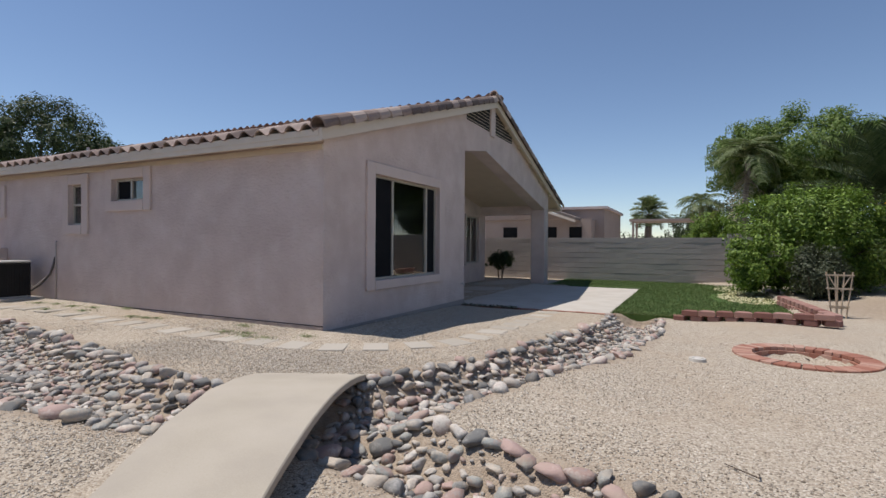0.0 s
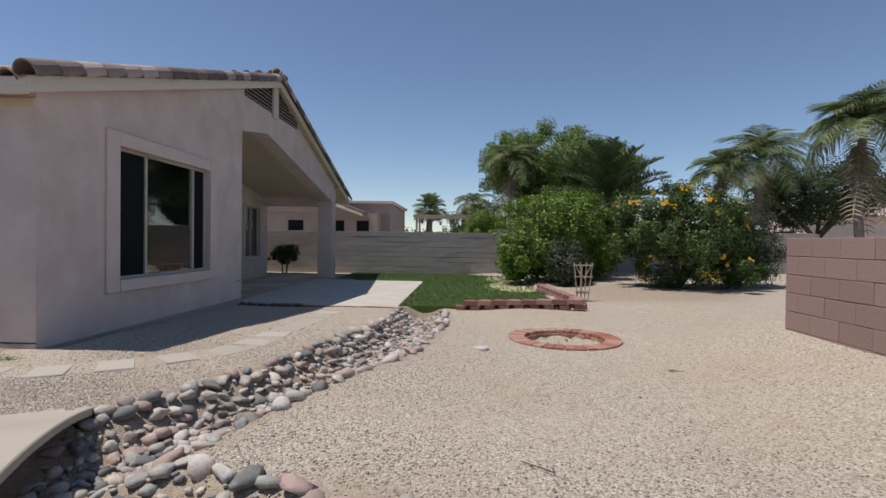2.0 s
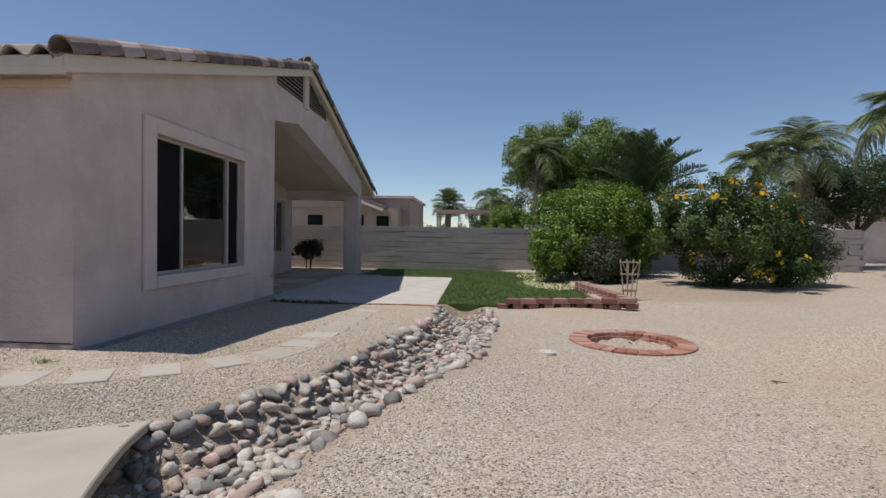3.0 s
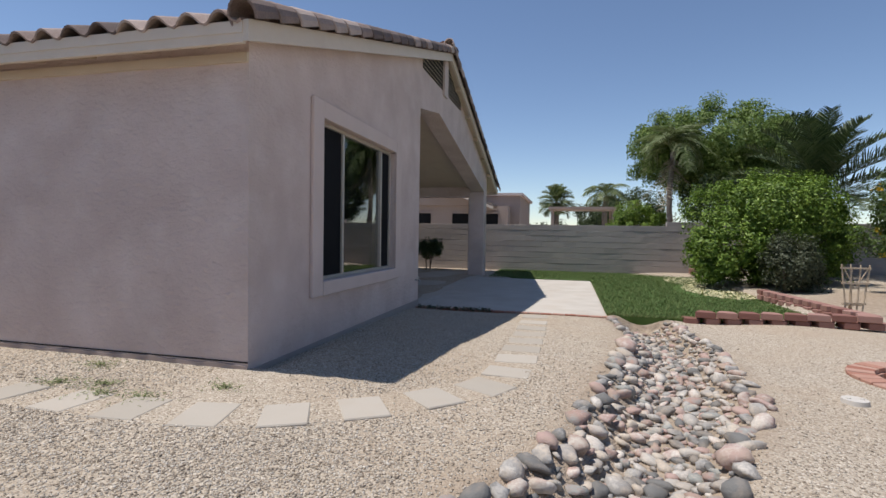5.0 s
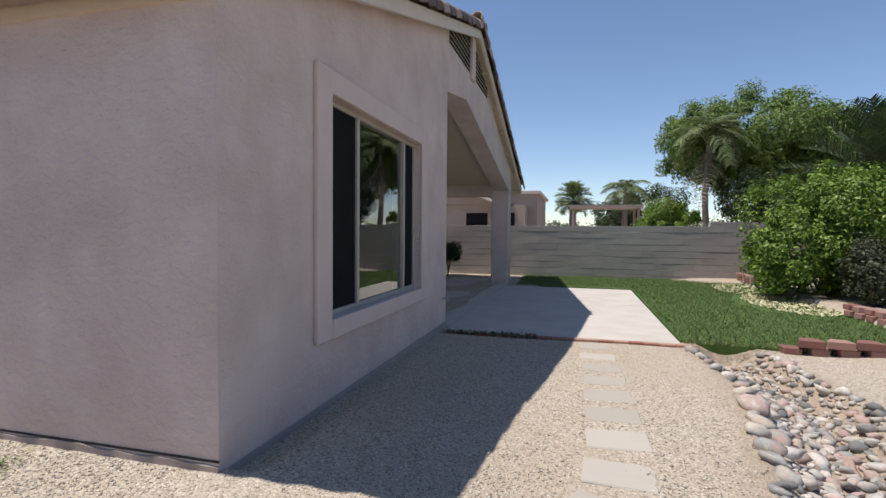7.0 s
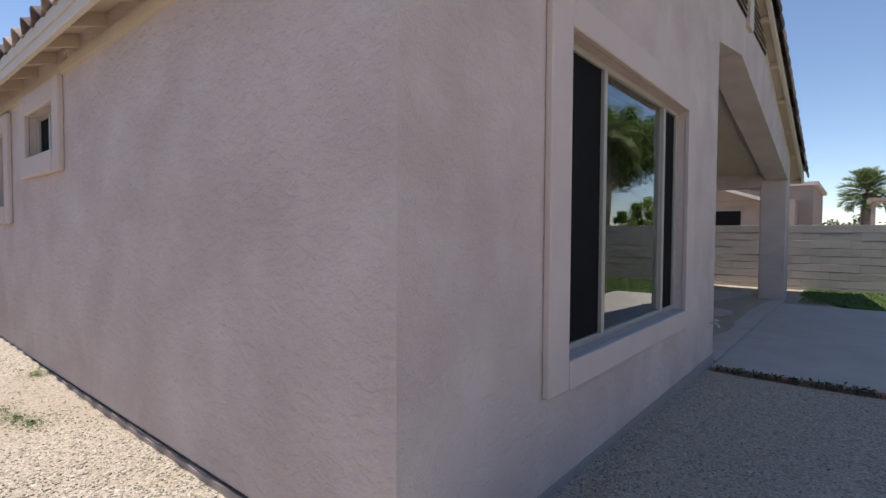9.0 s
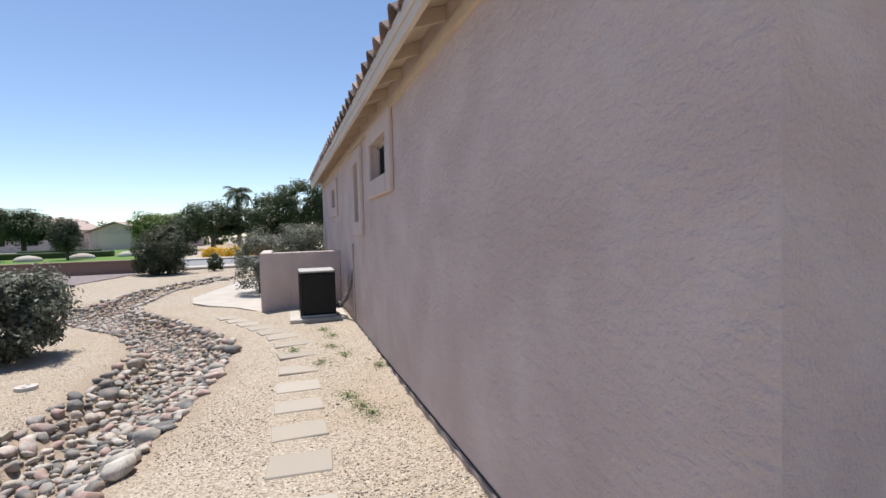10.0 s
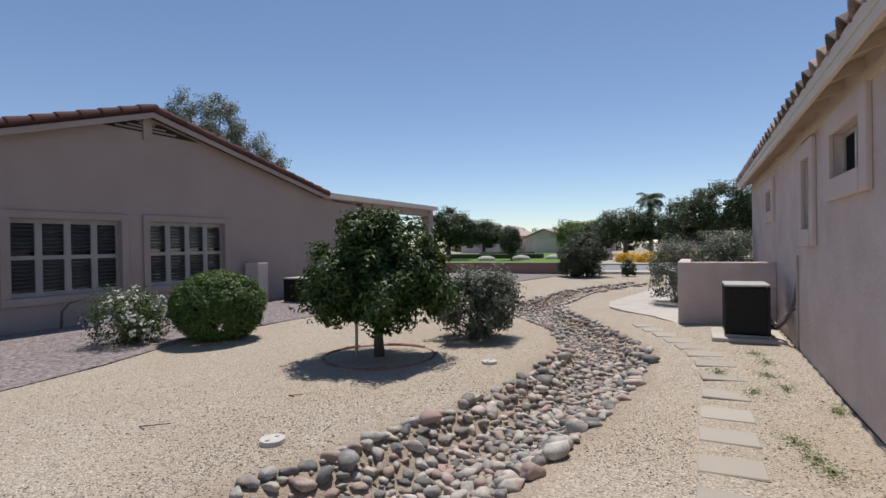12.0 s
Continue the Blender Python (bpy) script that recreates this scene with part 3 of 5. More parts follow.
def roof_tiles(roof):
    rng = random.Random(5)
    me = s_tile_mesh("roof_tile", ROOF_TILE)
    fill = s_tile_mesh("tile_fill", ROOF_FILL)
    fv = np.array([v.co[:] for v in fill.vertices])
    fp = [tuple(p.vertices) for p in fill.polygons]
    slope = math.degrees(math.atan(PITCH))
    verts, quads = [], []
    for side in (1, -1):
        y_e = EAVE_Y - 0.05 if side == 1 else EAVE_FAR + 0.05
        rows = int(abs(RIDGE_Y - y_e) / (0.36 * math.cos(radians(slope)))) + 1
        for r in range(rows):
            d = r * 0.36 * math.cos(radians(slope))
            y = y_e + side * d
            z = roof_top(y_e) + d * PITCH - 0.045
            x = RAKE_X - 0.2
            while x > END_X - 0.4:
                m = pose(x, y, z + rng.uniform(-0.004, 0.004), slope + 2, 0, rng.uniform(-1, 1)) if side == 1 else pose(x, y, z, slope + 2, 0, 180 + rng.uniform(-1, 1))
                if side == 1 and r < 3 and x > -13.6:
                    piece("tile", me, m, roof)
                else:
                    a = np.array(m)
                    base = len(verts) * len(fv)
                    verts.append(fv @ a[:3, :3].T + a[:3, 3])
                    quads += [tuple(i + base for i in p) for p in fp]
                x -= 0.3
    ob = new("tile_field", raw_mesh("tile_field", np.concatenate(verts), quads, ROOF_FILL))
    tagged(under(ob, roof), kind="stuff")
    rk = rake_tile_mesh("rake_tile", ROOF_TILE)
    for side in (1, -1):
        y_e = EAVE_Y - 0.06 if side == 1 else EAVE_FAR + 0.06
        for k in range(22):
            d = k * 0.345
            y = y_e + side * d
            if (RIDGE_Y - y) * side < 0.05:
                break
            piece("rake_tile", rk, pose(RAKE_X - 0.03, y, roof_top(y_e) + d * PITCH - 0.01, slope + 4, 0, (0 if side == 1 else 180) + rng.uniform(-1.5, 1.5)), roof)
    for k in range(36):
        piece("ridge_tile", rk, pose(RAKE_X + 0.02 - 0.36 * k, RIDGE_Y, RIDGE_Z + 0.02, 1.5, 0, 90 + rng.uniform(-1, 1)), roof)


def window_unit(name, label, plane, axis, lo, hi, z0, z1, outward, trim, splits, screens=(), inner=0.09):
    """A window in a wall: stucco surround, aluminium rails, panes. The wall's outer face is at plane along axis; outward is its sign."""
    def bx(a0, a1, d0, d1, b0, b1, bevel=0.0):
        p0, p1 = sorted((plane + outward * d0, plane + outward * d1))
        return boxed(p0, p1, a0, a1, b0, b1, bevel=bevel) if axis == "x" else boxed(a0, a1, p0, p1, b0, b1, bevel=bevel)
    mid = (lo + hi) / 2
    W = thing(name, (plane, mid, z0) if axis == "x" else (mid, plane, z0), label, "window", kind="structure")
    t, t_top, t_low = trim if isinstance(trim, tuple) else (trim, trim, trim)
    for nm, a in (("surround_side", (lo - t, lo, 0.0, 0.045, z0 - t_low, z1 + t_top)), ("surround_side", (hi, hi + t, 0.0, 0.045, z0 - t_low, z1 + t_top)),
                  ("surround_head", (lo, hi, 0.0, 0.045, z1, z1 + t_top)), ("window_sill", (lo, hi, 0.0, 0.055, z0 - t_low, z0))):
        part(nm, bx(*a, bevel=0.008), STUCCO_TRIM, W)
    d0, d1 = -inner - 0.03, -inner + 0.03
    for a in ((lo, hi, d0, d1, z0, z0 + 0.04), (lo, hi, d0, d1, z1 - 0.04, z1), (lo, lo + 0.035, d0, d1, z0 + 0.04, z1 - 0.04), (hi - 0.035, hi, d0, d1, z0 + 0.04, z1 - 0.04)):
        part("rail", bx(*a, bevel=0.004), ALU, W)
    edges = [lo + 0.035] + list(splits) + [hi - 0.035]
    for s in splits:
        part("mullion", bx(s - 0.025, s + 0.025, d0, d1 + 0.01, z0 + 0.04, z1 - 0.04, bevel=0.004), ALU, W)
    for i, (a, b) in enumerate(zip(edges, edges[1:])):
        g = part("pane", bx(a + (0.025 if i else 0), b - (0.025 if i < len(splits) else 0), -inner - 0.004, -inner + 0.002, z0 + 0.04, z1 - 0.04), GLASS, W)
        g.visible_shadow = False
        if i in screens:
            part("screen", bx(a + 0.025, b - 0.025, -inner + 0.012, -inner + 0.014, z0 + 0.045, z1 - 0.045), SCREEN, W, "dark insect screen")
    return W


MULLIONS = (8.1, 9.38)
house()
roof_tiles(bpy.data.objects["roof"])
window_unit("window_1", "large three-part sliding window with a stucco surround", GX, "x", 7.41, 9.8, 0.646, 2.437, 1, (0.23, 0.19, 0.16), MULLIONS, (0, 2))
window_unit("window_2", "small high sliding window on the side wall", CY, "y", -9.52, -8.57, 2.03, 2.44, -1, 0.19, (-9.05,), (0,))
W2 = window_unit("window_3", "narrow tall window on the side wall", CY, "y", -10.96, -10.49, 1.6, 2.4, -1, 0.19, ())
part("meeting_rail", boxed(-10.92, -10.53, CY + 0.055, CY + 0.125, 1.98, 2.02), ALU, W2)
window_unit("window_4", "small window near the front of the side wall", CY, "y", -14.35, -13.65, 1.97, 2.32, -1, 0.19, (-14.0,))
window_unit("window_5", "dark window at the back of the patio", -7.0, "x", 16.9, 18.1, 0.6, 2.3, 1, 0.08, (17.5,))
# Added sheet: its near-black colour gives the room's gloom behind the glass.
solid("room_backing", boxed(-4.95, -4.92, 7.3, 9.95, 0.6, 2.5), DARK, "near-black sheet for the unlit room behind the large window", "blind")


def patio():
    P = thing("patio_slab", (-3, 14, 0), "pale concrete patio slab with a scored joint", "patio", kind="structure")
    part("slab", boxed(-4.49, -1.2, 11.05, 14.6, -0.24, -0.12, bevel=0.012), CONCRETE, P)
    part("slab", boxed(-4.49, -1.2, 14.61, 17.6, -0.24, -0.12, bevel=0.012), CONCRETE, P)
    part("slab", boxed(-6.98, -4.5, 11.38, 19.4, -0.24, -0.122, bevel=0.012), CONCRETE, P)
    E = thing("brick_edging", (-2.9, 10.85, 0), "row of red bricks edging the patio slab", "edging", kind="structure")
    rng = random.Random(8)
    me = mesh_of(boxed(-0.095, 0.095, -0.045, 0.045, -0.05, 0.0, bevel=0.006), "brick", BRICK)
    for k in range(17):
        piece("brick", me, pose(-4.38 + 0.2 * k, 10.99 + rng.uniform(-0.006, 0.006), -0.115 + rng.uniform(-0.006, 0.004), 0, 0, rng.uniform(-2, 2)), E)


patio()


# ---- walls of the yard ----
def fence():
    F = thing("wall_fence", (-2, 21.1, 0), "grey slump-block garden wall along the back boundary", "garden wall", kind="structure")
    bm = boxed(-14, 1.42, 21.12, 21.26, -0.4, 1.57)
    box(bm, 1.42, 14, 21.12, 21.26, -0.4, 1.69)
    part("core", bm, MORTAR, F)
    rng = random.Random(11)
    meshes = [mesh_of(boxed(-0.1998, 0.1998, -0.095, 0.095, -0.098, 0.096, bevel=0.003), "block", BLOCK_GREY) for _ in range(1)]
    far_m = mesh_of(boxed(-0.1998, 0.1998, -0.095, 0.095, -0.098, 0.096, bevel=0.003), "block_fill", BLOCK_GREY)
    fv, fp = np.array([v.co[:] for v in far_m.vertices]), [tuple(p.vertices) for p in far_m.polygons]
    verts, tris = [], []
    for r in range(9):
        for k in range(70):
            x = -14 + 0.4 * k + (0.2 if r % 2 else 0)
            z = -0.12 + 0.2 * r
            if r == 8:
                z = 1.48
            if r == 8 and x > 1.45:
                z = 1.485
            y = 21.1 + 0.008 * noise.noise((x * 0.9, r * 3.7, 0)) + rng.uniform(-0.001, 0.001)
            m = pose(x, y, z + rng.uniform(-0.002, 0.002), rng.uniform(-1.2, 1.2), rng.uniform(-0.1, 0.1), 0)
            if -7.2 < x < 4.6 and not (r == 0 and x < -4):
                piece("block", meshes[0], m, F)
            else:
                a = np.array(m)
                base = sum(len(v) for v in verts[-1:]) and len(verts) * len(fv)
                verts.append(fv @ a[:3, :3].T + a[:3, 3])
                tris += [tuple(i + base for i in p) for p in fp]
    for k in range(31):
        piece("cap_block", meshes[0], pose(1.62 + 0.4 * k, 21.1, 1.625, 0, 0, 0), F)
    me = bpy.data.meshes.new("block_rest")
    me.from_pydata(np.concatenate(verts).tolist(), [], tris)
    me.materials.append(BLOCK_GREY)
    tagged(under(new("block_rest", me), F), kind="stuff")


def side_block_wall():
    F = thing("wall_low", (3.8, 2, 0.4), "pinkish painted concrete-block garden wall", "garden wall", kind="structure")
    X0, X1, Y1 = 3.69, 3.89, 6.6
    part("core", boxed(X0 + 0.012, X1 - 0.012, -5.9, Y1 - 0.012, -0.1, 1.31), MORTAR_PINK, F)
    rng = random.Random(12)
    me = mesh_of(boxed(-0.1, 0.1, -0.198, 0.198, -0.097, 0.097, bevel=0.004), "block", BLOCK_PINK)
    half = mesh_of(boxed(-0.1, 0.1, -0.098, 0.098, -0.097, 0.097, bevel=0.004), "half_block", BLOCK_PINK)
    for r in range(7):
        z = 1.316 - 0.1 - 0.2 * r
        y = Y1
        if r % 2:
            piece("half_block", half, pose(3.79, y - 0.1, z), F)
            y -= 0.2
        while y > -5.5:
            piece("block", me, pose(3.79 + rng.uniform(-0.002, 0.002), y - 0.2, z + rng.uniform(-0.002, 0.002)), F)
            y -= 0.4


fence()
side_block_wall()


# ---- dry wash, footbridge, stepping stones ----
def rock_mesh(seed, mat, sub=2):
    bm = bmesh.new()
    bmesh.ops.create_icosphere(bm, subdivisions=sub, radius=1.0)
    rng = random.Random(seed)
    off = Vector((rng.uniform(0, 50), rng.uniform(0, 50), rng.uniform(0, 50)))
    sx, sy, sz = 1.0, rng.uniform(0.62, 0.85), rng.uniform(0.42, 0.65)
    cuts = [(Vector((rng.gauss(0, 1), rng.gauss(0, 1), rng.gauss(0, 1))).normalized(), rng.uniform(0.42, 0.78)) for _ in range(10)]
    for v in bm.verts:
        for d, lim in cuts:
            over = v.co.dot(d) - lim
            if over > 0:
                v.co -= d * over * 0.95
        k = 1 + 0.4 * noise.noise(v.co * 0.9 + off) + 0.22 * noise.noise(v.co * 1.9 + off)
        v.co = Vector((v.co.x * sx * k, v.co.y * sy * k, v.co.z * sz * k))
    return mesh_of(bm, "stone", mat, True)


def wash_rocks():
    B = thing("river_rock_bed", (-3, 3, -0.1), "dry wash of rounded grey, tan and reddish river rocks", "rock bed")
    rng = random.Random(21)
    shapes = [rock_mesh(s, ROCK) for s in range(12)]
    fills = []
    for s in range(8):
        me = rock_mesh(100 + s, ROCK_FILL, 2 if s < 4 else 1)
        fills.append((np.array([v.co[:] for v in me.vertices]), np.array([tuple(p.vertices) for p in me.polygons])))
    verts, faces, base = [], [], 0
    placed, cells = [], {}
    near = 0
    tries = []
    for line in (WASH, SPUR):
        for (x0, y0, w0), (x1, y1, w1) in zip(line, line[1:]):
            n = int(math.hypot(x1 - x0, y1 - y0) * (w0 + w1) * 1500)
            for _ in range(n):
                f, s = rng.random(), rng.uniform(-1.08, 1.08)
                w = w0 + f * (w1 - w0)
                dx, dy = x1 - x0, y1 - y0
                L = math.hypot(dx, dy)
                tries.append((x0 + f * dx - dy / L * s * w, y0 + f * dy + dx / L * s * w, abs(s)))
    rng.shuffle(tries)
    for lap in range(2):
        for x, y, s in tries:
            far = x < -11 or y > 8.5
            r = (rng.uniform(0.075, 0.13) if s > 0.72 else rng.uniform(0.045, 0.095)) if lap == 0 else rng.uniform(0.026, 0.055)
            if s > 0.8 and lap == 0:
                r *= rng.uniform(0.85, 1.15)
            if s > 1.0 and r < 0.07:
                continue
            key = (int(x // 0.4), int(y // 0.4))
            ok = True
            for i in (-1, 0, 1):
                for j in (-1, 0, 1):
                    for px, py, pr in cells.get((key[0] + i, key[1] + j), ()):
                        if (px - x) ** 2 + (py - y) ** 2 < ((pr + r) * 0.56) ** 2:
                            ok = False
                            break
                    if not ok:
                        break
                if not ok:
                    break
            if not ok or (abs((x + 2.3) * 0.907 + (y - 2.62) * 0.42) < 0.42 and abs(-(x + 2.3) * 0.42 + (y - 2.62) * 0.907) < 1.6):
                continue
            cells.setdefault(key, []).append((x, y, r))
            z = gh(x, y) + r * (0.15 if lap == 0 else 0.3)
            m = pose(x, y, z, rng.uniform(-22, 22), rng.uniform(-22, 22), rng.uniform(0, 360)) @ Matrix.Diagonal((r, r, r, 1))
            if lap == 0 and near < 300 and -9 < x < 0.5 and y < 8 and r > 0.068:
                piece("stone", rng.choice(shapes), m, B)
                near += 1
            else:
                v, p = fills[rng.randrange(4) if (lap == 0 and not far) else rng.randrange(4, 8)] if far or lap else fills[rng.randrange(4)]
                a = np.array(m)
                verts.append(v @ a[:3, :3].T + a[:3, 3])
                faces.append(p + base)
                base += len(v)
    ob = new("stone_fill", raw_mesh("stone_fill", np.concatenate(verts), np.concatenate(faces), ROCK_FILL, True))
    tagged(under(ob, B), kind="stuff")


def footbridge():
    """An arched concrete slab over the wash, along the way that the camera takes."""
    bm = bmesh.new()
    ax, ay = -0.42, 0.907
    cx, cy = -3.0, 4.13
    n, L = 36, 3.35
    rows = []
    for k in range(n + 1):
        f = k / n
        s = -L * (1 - f)
        z = 0.012 + 0.235 * math.sin(math.pi * f) ** 0.9
        th = 0.055 + 0.012 * noise.noise((s * 2.1, 4.0, 0))
        w = 0.5 + 0.045 * s + 0.02 * noise.noise((s * 2.6, 9.0, 0))
        shift = 0.58 - w
        row = []
        for side in (-1, 1):
            px, py = cx + ax * s + ay * (w * side + shift), cy + ay * s - ax * (w * side + shift)
            row += [bm.verts.new((px, py, z)), bm.verts.new((px, py, z - th))]
        rows.append(row)
    for a, b in zip(rows, rows[1:]):
        for i, j in ((0, 2), (2, 3), (3, 1), (1, 0)):
            bm.faces.new((a[i], a[j], b[j], b[i]))
    bm.faces.new((rows[0][0], rows[0][1], rows[0][3], rows[0][2]))
    bm.faces.new((rows[-1][0], rows[-1][2], rows[-1][3], rows[-1][1]))
    bmesh.ops.recalc_face_normals(bm, faces=bm.faces)
    ed = [e for e in bm.edges if e.calc_face_angle(0) > 0.9]
    bmesh.ops.bevel(bm, geom=ed, offset=0.007, segments=1, affect="EDGES")
    solid("footbridge", bm, BRIDGE, "arched pale concrete footbridge over the rock wash", "footbridge")


def pavers():
    rng = random.Random(31)
    P = [(-13.3, 4.16), (-12.8, 4.36), (-12.26, 4.57), (-11.77, 4.75), (-11.28, 4.92), (-10.79, 5.05), (-10.26, 5.15), (-9.7, 5.2), (-9.12, 5.21), (-8.58, 5.19), (-8.05, 5.18), (-7.48, 5.17), (-6.93, 5.16), (-6.36, 5.14),
         (-5.77, 5.11), (-5.16, 5.09), (-4.62, 5.07), (-4.08, 5.1), (-3.6, 5.25), (-3.17, 5.52), (-2.77, 5.87), (-2.45, 6.25), (-2.33, 6.71), (-2.3, 7.2), (-2.3, 7.72), (-2.3, 8.25), (-2.3, 8.8), (-2.31, 9.35), (-2.32, 9.9), (-2.33, 10.5)]
    shapes = [mesh_of(boxed(-0.155, 0.155, -0.2, 0.2, -0.03, 0.02, bevel=0.008), "stepping_stone", PAVER) for _ in range(1)]
    for i, (x, y) in enumerate(P):
        a, b = P[max(0, i - 1)], P[min(len(P) - 1, i + 1)]
        ang = math.degrees(math.atan2(b[1] - a[1], b[0] - a[0]))
        ob = new("stepping_stone", shapes[0])
        ob.matrix_basis = pose(x, y, gh(x, y) - 0.012, rng.uniform(-1, 1), rng.uniform(-1, 1), ang + rng.uniform(-5, 5))
        tagged(ob, "square pale concrete stepping stone set in gravel", "stepping stone", "stepping stone path")


wash_rocks()
footbridge()
pavers()


# ---- plants ----
def leaf_mesh(name, pts, nrm, size, mat, seed, aspect=0.45):
    """One mesh of many small folded leaves: pts and nrm are arrays of places and facing, size the leaf length."""
    rs = np.random.RandomState(seed)
    n = len(pts)
    nrm = nrm / (np.linalg.norm(nrm, axis=1, keepdims=True) + 1e-6)
    t = rs.normal(size=(n, 3))
    t -= nrm * (t * nrm).sum(1, keepdims=True)
    t /= np.linalg.norm(t, axis=1, keepdims=True) + 1e-6
    w = np.cross(nrm, t)
    L = (size * rs.uniform(0.6, 1.35, n))[:, None]
    a, c = pts - t * L * 0.5, pts + t * L * 0.5 - nrm * L * 0.12
    b, d = pts + w * L * aspect * 0.5 + nrm * L * 0.08, pts - w * L * aspect * 0.5 + nrm * L * 0.08
    v = np.stack((a, b, c, d), 1).reshape(-1, 3)
    i = np.arange(n)[:, None] * 4
    return raw_mesh(name, v, np.concatenate((i, i + 1, i + 2, i + 3), 1), mat)


def cloud(blobs, n, clump, seed, clumps=60, shell=0.45, rough=0.3):
    """Places and facings of leaves gathered in clumps on uneven ellipsoids (cx, cy, cz, rx, ry, rz)."""
    rs = np.random.RandomState(seed)
    P, N = [], []
    vol = np.array([b[3] * b[4] * b[5] for b in blobs]) ** 0.66
    share = (vol / vol.sum() * n).astype(int)
    for b, k in zip(blobs, share):
        c, r = np.array(b[:3]), np.array(b[3:6])
        m = max(6, int(clumps * k / n))
        d = rs.normal(size=(m, 3))
        d /= np.linalg.norm(d, axis=1, keepdims=True)
        bump = np.array([1 + rough * noise.noise(Vector(x * 2.2 + seed)) for x in d])
        rad = (rs.uniform(shell, 1.0, m) ** 0.6) * bump
        cc = d * rad[:, None]
        pick = rs.randint(0, m, k)
        off = np.clip(rs.normal(size=(k, 3)), -1.5, 1.5) * clump * rs.uniform(0.5, 1.2, (m,))[pick][:, None]
        P.append(c + cc[pick] * r + off)
        N.append(d[pick] * 0.6 + off / clump * 0.35 + np.array((0, 0, 0.5)) + rs.normal(size=(k, 3)) * 0.5)
    P, N = np.concatenate(P), np.concatenate(N)
    return P, N


def shrub(name, loc, blobs, n, size, mat, label, category, seed, clump=0.16, clumps=90, stems=5, flowers=None, group="", aspect=0.45, shell=0.45, rough=0.3):
    T = thing(name, (loc[0], loc[1], gh(*loc)), label, category, group)
    z0 = gh(*loc)
    rng = random.Random(seed)
    B = [(loc[0] + b[0], loc[1] + b[1], z0 + b[2], b[3], b[4], b[5]) for b in blobs]
    P, N = cloud(B, int(n * 2.2), clump, seed, int(clumps * 1.5), shell, rough)
    keep = P[:, 2] > z0 + 0.02
    ob = new("foliage", leaf_mesh("foliage", P[keep], N[keep], size, mat, seed, aspect))
    under(ob, T)
    for k in range(stems):
        a = rng.uniform(0, 6.28)
        b = B[rng.randrange(len(B))]
        q = Vector((b[0] + math.cos(a) * b[3] * 0.5, b[1] + math.sin(a) * b[4] * 0.5, b[2] + b[5] * rng.uniform(-0.1, 0.4)))
        p = Vector((loc[0] + math.cos(a) * 0.08, loc[1] + math.sin(a) * 0.08, z0 - 0.05))
        mid = p.lerp(q, 0.5) + Vector((rng.uniform(-0.1, 0.1), rng.uniform(-0.1, 0.1), 0.1))
        part("stem", tube(bmesh.new(), (p, mid, q), (0.03, 0.022, 0.01), 6), BARK, T)
    if flowers:
        fmat, fn, fsize, flab = flowers
        P, N = cloud(B, fn, 0.05, seed + 7, max(10, fn // 9), 0.93, rough)
        keep = P[:, 2] > z0 + 0.1
        fo = new("blossom", leaf_mesh("blossom", P[keep], N[keep], fsize, fmat, seed + 1, 0.9))
        tagged(under(fo, T), flab, kind="stuff")
    return T


def tree(name, loc, height, blobs, n, size, mat, label, seed, trunk=0.12, clump=0.3, clumps=120, category="tree", fork=0.45, aspect=0.4, group="", z0=None, shell=0.45):
    z0 = gh(*loc) if z0 is None else z0
    T = thing(name, (loc[0], loc[1], z0), label, category, group)
    rng = random.Random(seed)
    B = [(loc[0] + b[0], loc[1] + b[1], z0 + b[2], b[3], b[4], b[5]) for b in blobs]
    f = Vector((loc[0], loc[1], z0 + height * fork))
    bm = tube(bmesh.new(), ((loc[0], loc[1], z0 - 0.1), (loc[0] + 0.02, loc[1], z0 + height * fork * 0.5), f), (trunk * 1.25, trunk, trunk * 0.85), 9)
    part("trunk", bm, BARK, T, smooth=True)
    for k in range(7):
        b = B[k % len(B)]
        a = rng.uniform(0, 6.28)
        q = Vector((b[0] + math.cos(a) * b[3] * 0.6, b[1] + math.sin(a) * b[4] * 0.6, b[2] + b[5] * rng.uniform(-0.2, 0.5)))
        mid = f.lerp(q, 0.45) + Vector((rng.uniform(-1, 1) * trunk, rng.uniform(-1, 1) * trunk, trunk))
        part("limb", tube(bmesh.new(), (f - Vector((0, 0, trunk * 0.5)), mid, q), (trunk * 0.55, trunk * 0.35, trunk * 0.1), 7), BARK, T, smooth=True)
    P, N = cloud(B, int(n * 2.2), clump, seed, int(clumps * 1.5), shell)
    under(new("crown", leaf_mesh("crown", P, N, size, mat, seed, aspect)), T)
    return T


